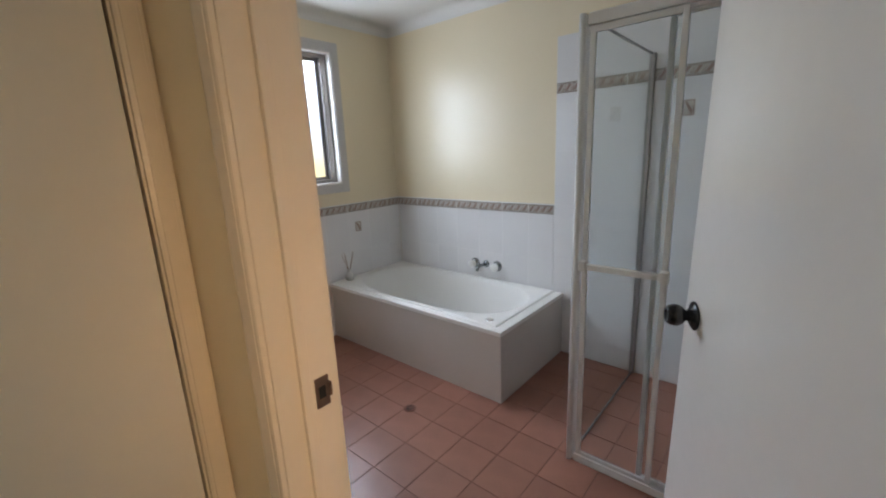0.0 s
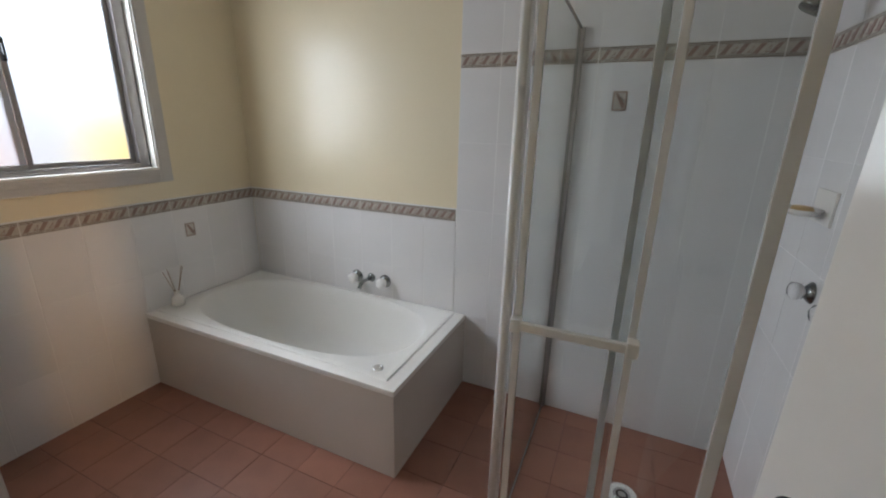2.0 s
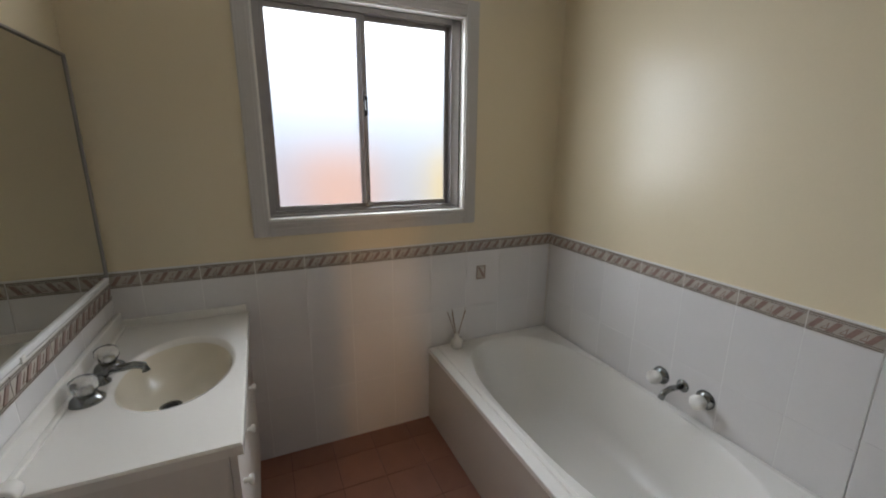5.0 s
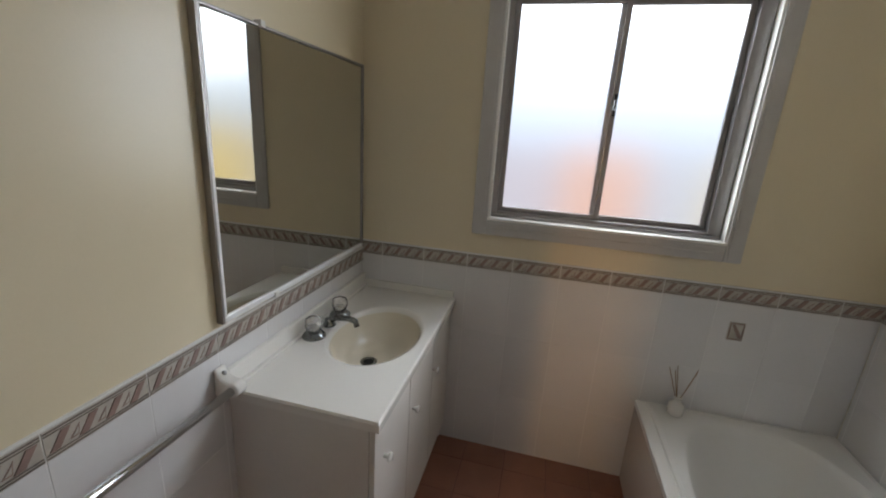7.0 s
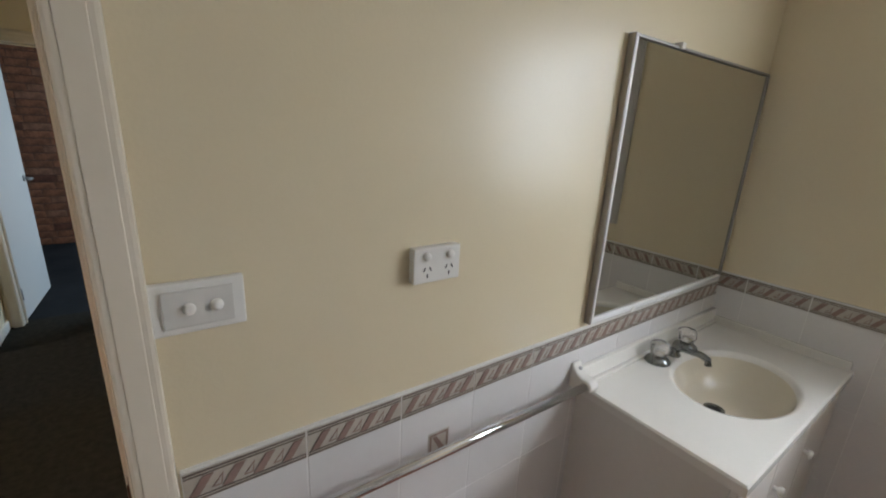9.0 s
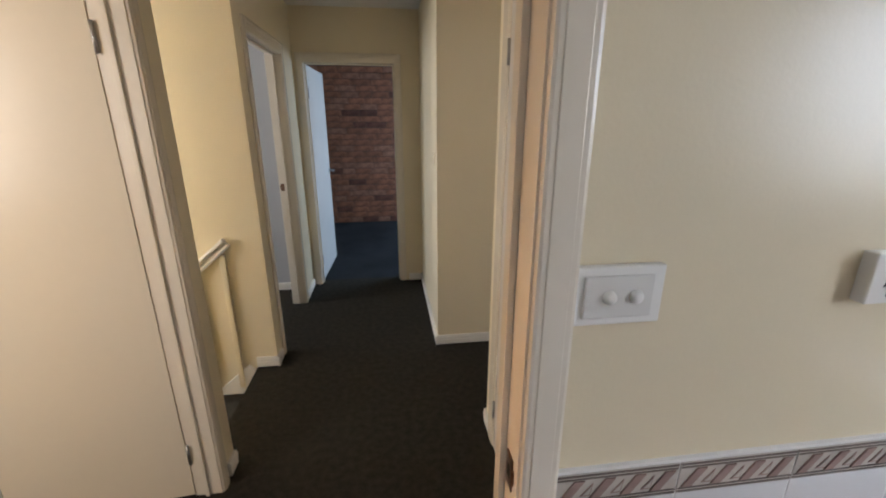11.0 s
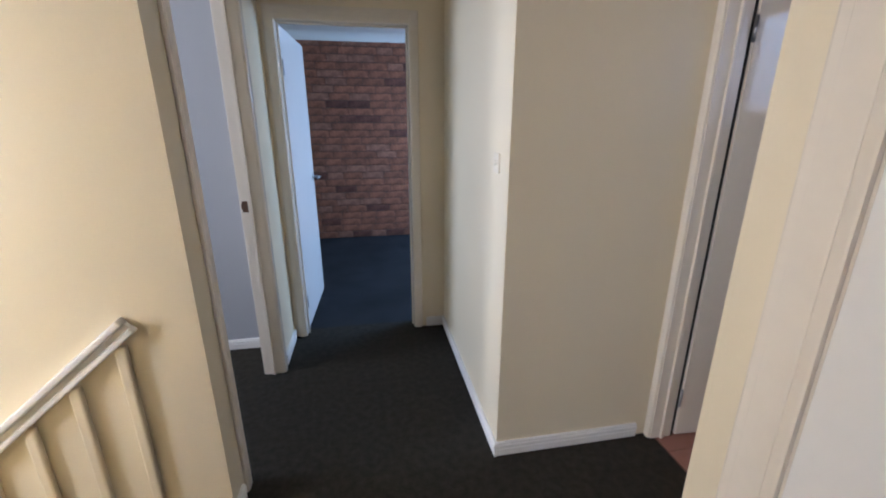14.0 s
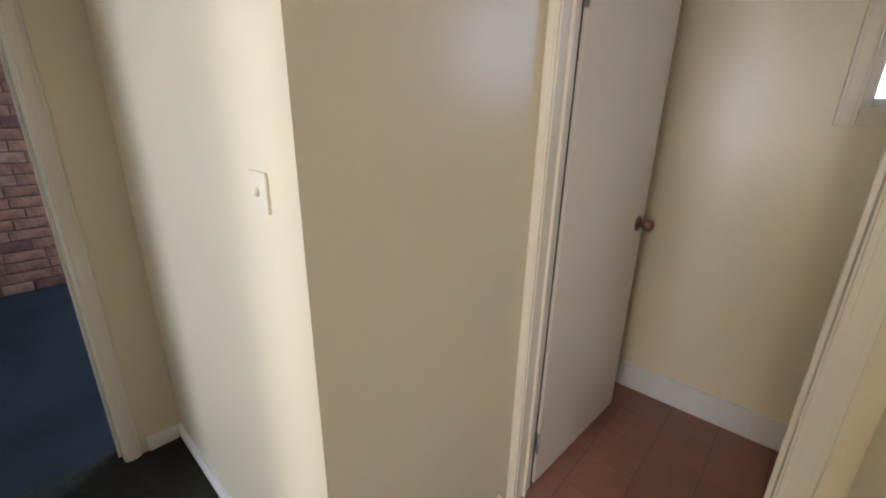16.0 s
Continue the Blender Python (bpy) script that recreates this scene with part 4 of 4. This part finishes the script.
# ---- shower ----
def shower():
    x0, x1, yf, zt = -0.64, XE, 1.44, 1.90
    t = thing("shower_screen", "white-framed glass shower screen, two sliding doors pushed open", "shower screen")
    bm = bx(bmesh.new(), x0 - 0.014, x0 + 0.014, yf - 0.022, yf + 0.022, 0.0, zt, 0.004)
    tube(bm, [(x0, yf - 0.020, 0.0), (x0, yf - 0.020, zt)], 0.0125, 16)
    part("corner_post", bm, WHITEALU, t)
    part("wall_post", box(x1 - 0.026, x1 - 0.007, yf - 0.020, yf + 0.022, 0.0, zt, 0.003), WHITEALU, t)
    # channel drawn wider and darker to include the shadow beside it
    part("back_post", box(x0 - 0.018, x0 + 0.018, YN - 0.028, YN - 0.007, 0.0, zt, 0.003), ALU, t, "dull grey wall channel, widened and darkened for its shadow")
    part("head_rail", bx(bx(bmesh.new(), x0 + 0.02, x1 - 0.026, yf - 0.022, yf + 0.024, zt - 0.042, zt, 0.003), x0 + 0.02, x1 - 0.026, yf - 0.004, yf + 0.002, zt - 0.056, zt - 0.042), WHITEALU, t)
    part("sill_rail", bx(bx(bmesh.new(), x0 + 0.02, x1 - 0.026, yf - 0.024, yf + 0.026, 0.0, 0.022, 0.003), x0 + 0.02, x1 - 0.026, yf - 0.024, yf - 0.016, 0.022, 0.036, 0.001), WHITEALU, t)
    part("side_head_rail", box(x0 - 0.004, x0 + 0.006, yf + 0.022, YN - 0.028, zt - 0.009, zt, 0.002), ALU, t)
    part("side_sill_rail", box(x0 - 0.005, x0 + 0.006, yf + 0.022, YN - 0.028, 0.0, 0.012, 0.002), STEEL, t)
    g = part("side_pane", box(x0 - 0.002, x0 + 0.003, yf + 0.024, YN - 0.028, 0.012, zt - 0.016), CLEAR, t, "clear glass side pane")
    g.visible_shadow = False
    for name, py, a, b in (("sliding_door", yf - 0.008, x0 + 0.028, -0.292), ("second_door", yf + 0.012, -0.352, -0.048)):
        bm = bmesh.new()
        sw = 0.020
        wide = 0.012 if name == "second_door" else 0.0
        bx(bm, a, a + sw, py - 0.008, py + 0.008, 0.030, zt - 0.046, 0.002)
        bx(bm, b - sw - wide, b, py - 0.008, py + 0.008, 0.030, zt - 0.046, 0.002)
        bx(bm, a + sw, b - sw, py - 0.008, py + 0.008, 0.030, 0.052, 0.002)
        bx(bm, a + sw, b - sw, py - 0.008, py + 0.008, zt - 0.068, zt - 0.046, 0.002)
        d = part(name, bm, WHITEALU, t)
        g = part("pane", box(a + sw, b - sw, py - 0.002, py + 0.003, 0.052, zt - 0.068), CLEAR, d, "clear glass pane")
        g.visible_shadow = False
        if name == "sliding_door":
            bm = bmesh.new()
            zb = 0.948
            bx(bm, a + 0.004, b + 0.006, py - 0.036, py - 0.018, zb - 0.013, zb + 0.013, 0.004)
            for x in (a + 0.010, b - 0.006):
                bx(bm, x - 0.015, x + 0.015, py - 0.040, py - 0.006, zb - 0.020, zb + 0.022, 0.004)
            part("towel_bar", bm, PLASTIC, d, "white plastic towel bar")
    dr = thing("shower_drain", "round white and chrome drain in the shower floor", "drain", pose(-0.21, 1.928, 0.0))
    part("ring", lathe(bmesh.new(), [(0.0, 0.0), (0.062, 0.0), (0.062, 0.005), (0.052, 0.007), (0.044, 0.004), (0.0, 0.003)]), PLASTIC, dr)
    part("grate", lathe(lathe(bmesh.new(), [(0.0, 0.0045), (0.036, 0.0045), (0.036, 0.006), (0.028, 0.0065), (0.0, 0.0065)]), [(0.016, 0.0066), (0.024, 0.0067), (0.024, 0.0072), (0.016, 0.0072)], mat=1), [CHROME, HOLE], dr)
    # taps, rose and soap dish on the end wall
    st = thing("shower_tapware", "chrome-flanged shower taps with clear caps on the end wall", "tap")
    for y, z in ((1.973, 0.992), (1.775, 0.99)):
        cross_handle(st, Matrix.Translation((XE - 0.006, y, z)) @ pose(0, 0, 0, 0, -90, 0), DARKCHROME, ACRYLIC, 1.2)
    sr = thing("shower_rose", "chrome shower rose on a short wall arm", "shower rose")
    part("arm", tube(bmesh.new(), [(XE - 0.004, 2.12, 1.91), (XE - 0.07, 2.12, 1.925), (XE - 0.13, 2.12, 1.88)], 0.010), CHROME, sr)
    part("head", lathe(bmesh.new(), [(0.0, 0.03), (0.012, 0.03), (0.016, 0.02), (0.044, 0.006), (0.048, 0.0), (0.046, -0.008), (0.0, -0.010)], Matrix.Translation((XE - 0.145, 2.12, 1.855)) @ pose(0, 0, 0, 0, 25, 0)), DARKCHROME, sr)
    part("flange", lathe(bmesh.new(), [(0.0, 0.0), (0.028, 0.0), (0.024, 0.008), (0.0, 0.009)], Matrix.Translation((XE - 0.006, 2.12, 1.91)) @ pose(0, 0, 0, 0, -90, 0)), CHROME, sr)
    sd = thing("soap_dish", "white ceramic soap dish fixed to the tiled wall", "soap dish")
    bm = bmesh.new()
    bx(bm, XE - 0.016, XE - 0.006, 1.975, 2.125, 1.205, 1.315, 0.003)
    part("back_plate", bm, PORCELAIN, sd)
    part("tray", lathe(bmesh.new(), [(0.0, 0.0), (0.045, 0.0), (0.062, 0.020), (0.058, 0.020), (0.043, 0.006), (0.0, 0.006)], Matrix.Translation((XE - 0.065, 2.05, 1.232)) @ Matrix.Diagonal((0.85, 1.1, 1, 1))), PORCELAIN, sd)
    s = part("soap", lathe(bmesh.new(), [(0.0, 0.0), (0.030, 0.002), (0.038, 0.010), (0.032, 0.019), (0.0, 0.021)], Matrix.Translation((XE - 0.066, 2.05, 1.2385)) @ Matrix.Diagonal((0.8, 1.15, 1, 1))), SOAP)
    tagged(s, "worn tan bar of soap in the soap dish", "soap")


shower()

# floor waste
fw = thing("floor_waste", "small round terracotta-brown floor waste grate in the tiles", "drain", pose(-1.516, 1.239, 0.0) @ Matrix.Diagonal((0.76, 0.76, 1, 1)))
bm = lathe(bmesh.new(), [(0.0, 0.0), (0.046, 0.0), (0.046, 0.003), (0.038, 0.0045), (0.0, 0.004)])
part("ring", bm, FLOORGROUT, fw)
bm = bmesh.new()
for i in range(-2, 3):
    bx(bm, -0.028 + abs(i) * 0.006, 0.028 - abs(i) * 0.006, i * 0.013 - 0.003, i * 0.013 + 0.003, 0.0042, 0.0052)
part("slot", bm, HOLE, fw, "dark drain slots")

# hall stair rail with its boards on the stair wall
hr = thing("stair_handrail", "white painted timber handrail sloping down the stair wall", "handrail")
SLOPE = math.atan2(0.882 - 0.505, 0.995 - 0.545)
L = 3.2
rm = Matrix.Translation((0.545, -1.82, 0.868)) @ pose(0, 0, 0, 0, math.degrees(SLOPE), 0)
bm = bmesh.new()
bx(bm, 0.004, L, 0.001, 0.020, -0.040, 0.016, 0.003, m=rm)
bx(bm, 0.0, L, 0.001, 0.042, -0.006, 0.018, 0.007, m=rm)
bx(bm, 0.0, L, 0.001, 0.033, -0.044, -0.024, 0.006, m=rm)
part("rail", bm, SKIRT, hr)
for i in range(9):
    x = 0.575 + 0.158 * i
    zt = 0.868 - (x - 0.545) * math.tan(SLOPE) - 0.06
    part("batten", box(x - 0.017, x + 0.017, -1.819, -1.797, zt - 1.0 + 0.06 + 0.02, zt, 0.007), WALL, hr, "cream painted vertical batten")
sk = bmesh.new()
bx(sk, 0.0, L, 0.001, 0.018, -0.09, 0.03, 0.003, m=Matrix.Translation((0.50, -1.82, 0.0)) @ pose(0, 0, 0, 0, math.degrees(SLOPE), 0))
setting("trim_stair_skirting", sk, SKIRT, "white painted skirting sloping down the stairs", "skirting")


# ---- tiles ----
def border_mesh(w, h):
    """A relief border tile in the xz plane, face to +y: rails above and below slanted bands with small scrolls."""
    bm = bmesh.new()
    bx(bm, -w / 2, w / 2, 0, 0.007, 0, h, 0.0)
    for z0, z1 in ((0.003, 0.0055), (0.0095, 0.0115), (h - 0.0055, h - 0.003), (h - 0.0115, h - 0.0095)):
        bx(bm, -w / 2 + 0.001, w / 2 - 0.001, 0.0065, 0.0085, z0, z1, mat=1)
    lo, hi = 0.014, h - 0.014
    k = max(1, round(w / 0.053))
    for i in range(k):
        c = -w / 2 + (i + 0.5) * w / k
        s, b = 0.012, 0.0085
        prism(bm, [(c + s - b, lo), (c + s + b, lo), (c - s + b, hi), (c - s - b, hi)], Matrix.Translation((0, 0.0065, 0)), 0.003, 2)
        d = c + w / k / 2
        if i < k - 1:
            tri = [(d + 0.011, lo + 0.004), (d - 0.006, lo + 0.004), (d - 0.010, hi - 0.006)]
            mx, mz = sum(p[0] for p in tri) / 3, sum(p[1] for p in tri) / 3
            prism(bm, tri, Matrix.Translation((0, 0.0065, 0)), 0.0014, 2)
            prism(bm, [(mx + (x - mx) * 0.6, mz + (z - mz) * 0.6) for x, z in tri], Matrix.Translation((0, 0.0065, 0)), 0.0024, 0)
    return mesh_of("border_tile", bm, [BORDER, BORDERDARK, BORDERROSE])


def deco_mesh():
    bm = bmesh.new()
    bx(bm, -0.031, 0.031, 0, 0.0085, -0.042, 0.042, 0.0)
    for a, b, c, d in ((-0.027, -0.023, -0.038, 0.038), (0.023, 0.027, -0.038, 0.038), (-0.023, 0.023, -0.038, -0.034), (-0.023, 0.023, 0.034, 0.038)):
        bx(bm, a, b, 0.008, 0.0100, c, d, mat=1)
    prism(bm, [(0.020, 0.030), (0.008, 0.030), (-0.020, -0.014), (-0.020, -0.030), (-0.010, -0.028)], Matrix.Translation((0, 0.008, 0)), 0.0025, 2)
    return mesh_of("deco_tile", bm, [BORDER, BORDERROSE, BORDERROSE])


TILE_W, BORDER_H = 0.2165, 0.066
CACHE = {}


def tile_mesh(w, h, mat, d=0.007):
    key = (round(w, 4), round(h, 4), mat.name)
    if key not in CACHE:
        bm = bmesh.new()
        e = 0.0007
        a = [bm.verts.new(c) for c in ((-w / 2, 0, -h / 2), (w / 2, 0, -h / 2), (w / 2, 0, h / 2), (-w / 2, 0, h / 2))]
        b = [bm.verts.new((v.co.x, d - e, v.co.z)) for v in a]
        c = [bm.verts.new((v.co.x * (1 - 2 * e / w), d, v.co.z * (1 - 2 * e / h))) for v in a]
        for p, q in ((a, b), (b, c)):
            for i in range(4):
                bm.faces.new((p[i], p[(i + 1) % 4], q[(i + 1) % 4], q[i]))
        bm.faces.new(c)
        CACHE[key] = mesh_of("tile", bm, mat)
    return CACHE[key]


def place(name, me, parent, m):
    ob = new(name, me)
    ob.parent = parent
    ob.matrix_basis = m
    return ob


BMESH = {}


def tiled_wall(name, turn, ox, oy, a0, a1, start, bands, label):
    """Glazed tiles on a wall. turn: degrees that bring +y to the room side; (ox, oy): the wall's origin; a0..a1 along it; start: a joint;
    bands: (z0, z1, row height) or (z0, z1, 'border')."""
    base = Matrix.Translation((ox, oy, 0)) @ pose(0, 0, 0, 0, 0, turn)
    bm = bmesh.new()
    bx(bm, a0, a1, -0.001, 0.0062, bands[0][0], max(b[1] for b in bands), m=base)
    if bands[-1][2] == "border":
        bx(bm, a0, a1, -0.001, 0.0085, bands[-1][1] - 0.0005, bands[-1][1] + 0.0055, 0.0015, m=base)
    bed = setting(name, bm, GROUT, label, "tiled wall")
    cols = []
    k = math.ceil((a0 - start) / TILE_W - 1e-6)
    at = a0
    while True:
        nxt = min(a1, start + k * TILE_W)
        if nxt - at > 0.012:
            cols.append((at, nxt))
        if nxt >= a1 - 1e-6:
            break
        at, k = nxt, k + 1
    g, gh = 0.0017, 0.0006      # upright joints show, level ones are hairlines
    for z0, z1, rows in bands:
        if rows == "border":
            for c0, c1 in cols:
                w = c1 - c0 - 2 * g
                key = round(w, 3)
                if key not in BMESH:
                    BMESH[key] = border_mesh(w, z1 - z0 - 0.002)
                place("border_tile", BMESH[key], bed, base @ Matrix.Translation(((c0 + c1) / 2, 0.001, z0 + 0.001)))
        else:
            n = max(1, round((z1 - z0) / rows))
            h = (z1 - z0) / n
            for c0, c1 in cols:
                for r in range(n):
                    m = Matrix.Translation(((c0 + c1) / 2, 0.0, z0 + (r + 0.5) * h)) @ pose(0, 0, 0, random.uniform(-0.05, 0.05), 0, random.uniform(-0.05, 0.05))
                    place("tile", tile_mesh(c1 - c0 - 2 * g, h - 2 * gh, TILE), bed, base @ m)
    return bed


def low(top):
    return [(0.0, top - BORDER_H, 0.32), (top - BORDER_H, top, "border")]


LOW = low(1.050)
HIGH = [(0.0, 1.755, 0.32), (1.755, 1.821, "border"), (1.821, 2.09, 0.32)]
# door wall: along +x is seen reversed from inside, so the run is mirrored by the half turn
south = tiled_wall("wall_tiles_south", 0, 0, YS, XW + 0.004, JW - 0.066, -0.878, low(1.008), "white glazed wall tiles under a rose and beige relief border")
west = tiled_wall("wall_tiles_west", -90, XW, 0, -(YN - 0.004), -(YS + 0.004), -0.299, LOW, "white glazed wall tiles under a rose and beige relief border")
north = tiled_wall("wall_tiles_north", 180, 0, YN, 1.197, -(XW + 0.012), 1.39, LOW, "white glazed wall tiles under a rose and beige relief border")
shower_n = tiled_wall("wall_tiles_shower_back", 180, 0, YN, -(XE - 0.010), 1.195, 0.556, HIGH, "tall white glazed shower tiles with a relief border")
shower_e = tiled_wall("wall_tiles_shower_end", 90, XE, 0, 1.42, YN - 0.002, 1.52, HIGH, "tall white glazed shower tiles with a relief border")
DECO = deco_mesh()
for bed, m in ((west, Matrix.Translation((XW, 1.909, 0.858)) @ pose(0, 0, 0, 0, 0, -90)), (shower_n, Matrix.Translation((-0.450, YN, 1.603)) @ pose(0, 0, 0, 0, 0, 180)),
               (south, Matrix.Translation((-1.205, YS, 0.822)))):
    place("deco_tile", DECO, bed, m)

# toilet skirting tiles
tb = setting("baseboard_toilet", box(-2.56, -2.553, HY + 0.002, -0.402, 0.0, 0.15), GROUT, "white glazed skirting tiles", "skirting")
for i in range(7):
    place("tile", tile_mesh(0.2135, 0.146, TILE), tb, Matrix.Translation((-2.556, HY + 0.11 + i * TILE_W, 0.075)) @ pose(0, 0, 0, 0, 0, -90))


def floor_tiles(parent, x0, x1, y0, y1, jx, jy, pitch, keep):
    """Square floor tiles on a grid, cut at the walls."""
    i0, i1 = math.floor((x0 - jx) / pitch), math.ceil((x1 - jx) / pitch)
    j0, j1 = math.floor((y0 - jy) / pitch), math.ceil((y1 - jy) / pitch)
    for i in range(i0, i1):
        for j in range(j0, j1):
            a, b = max(x0, jx + i * pitch), min(x1, jx + (i + 1) * pitch)
            c, d = max(y0, jy + j * pitch), min(y1, jy + (j + 1) * pitch)
            if b - a < 0.02 or d - c < 0.02 or not keep((a + b) / 2, (c + d) / 2):
                continue
            m = Matrix.Translation(((a + b) / 2, (c + d) / 2, -0.0075 + random.uniform(-0.0004, 0.0004))) @ pose(0, 0, 0, 90 + random.uniform(-0.1, 0.1), 0, 0)
            place("tile", tile_mesh(b - a - 0.0037, d - c - 0.0037, FLOORTILE, 0.0078), parent, m)


floor_tiles(floor_bath, XW, XE, YS - 0.045, YN, -1.123, 1.018, 0.2085, lambda x, y: not (x < -1.2 and y > 1.68))
floor_tiles(floor_toilet, -2.555, -1.53, HY + 0.01, -0.41, -2.152, -1.614, 0.2085, lambda x, y: True)

# ---- brick wall ----
brick_wall = wall("wall_brick", "y", BRICKY - 0.11, BRICKY - 0.008, -2.75, 1.6, mat=MORTAR, label="red face brick wall with raked brown joints")


def brick_mesh(w, seed, mat):
    rng = random.Random(seed)
    bm = bmesh.new()
    h, d = 0.0765, 0.014
    a = [bm.verts.new(c) for c in ((-w / 2, 0, -h / 2), (w / 2, 0, -h / 2), (w / 2, 0, h / 2), (-w / 2, 0, h / 2))]
    b = [bm.verts.new((v.co.x, d - 0.004 + rng.uniform(-0.001, 0.001), v.co.z)) for v in a]
    c = [bm.verts.new((v.co.x * 0.975 + rng.uniform(-0.002, 0.002), d + rng.uniform(-0.002, 0.002), v.co.z * 0.90 + rng.uniform(-0.0015, 0.0015))) for v in a]
    mid = bm.verts.new((rng.uniform(-0.03, 0.03), d + rng.uniform(-0.001, 0.0025), rng.uniform(-0.01, 0.01)))
    for p, q in ((a, b), (b, c)):
        for i in range(4):
            bm.faces.new((p[i], p[(i + 1) % 4], q[(i + 1) % 4], q[i]))
    for i in range(4):
        bm.faces.new((c[i], c[(i + 1) % 4], mid))
    return mesh_of("brick", bm, mat)


LENGTHS = (0.19, 0.245, 0.26, 0.30)
BRICKS = {w: [brick_mesh(w - 0.006, s, BRICK) for s in range(4)] + [brick_mesh(w - 0.006, 9, BRICKDARK), brick_mesh(w - 0.006, 11, BRICKPALE)] for w in LENGTHS}
rest_v, rest_f = [], []
for r in range(29):
    z = 0.043 + r * 0.0855
    x = -2.66 + random.uniform(-0.2, 0.1)
    while x < 1.55:
        w = random.choice(LENGTHS)
        kind = random.random()
        me = BRICKS[w][4] if kind < 0.13 else BRICKS[w][5] if kind > 0.78 else random.choice(BRICKS[w][:4])
        m = Matrix.Translation((x + w / 2, BRICKY - 0.012 + random.uniform(-0.0015, 0.0015), z)) @ pose(0, 0, 0, random.uniform(-0.5, 0.5), random.uniform(-0.3, 0.3), random.uniform(-0.5, 0.5))
        if -1.45 < x < 0.95:
            place("brick", me, brick_wall, m)
        else:
            k = len(rest_v)
            rest_v += [m @ v.co for v in me.vertices]
            rest_f += [[k + q for q in p.vertices] for p in me.polygons]
        x += w
me = bpy.data.meshes.new("far_bricks")
me.from_pydata(rest_v, [], rest_f)
me.materials.append(BRICK)
fb = new("far_bricks", me)
fb.parent = brick_wall
tagged(fb, kind="stuff")
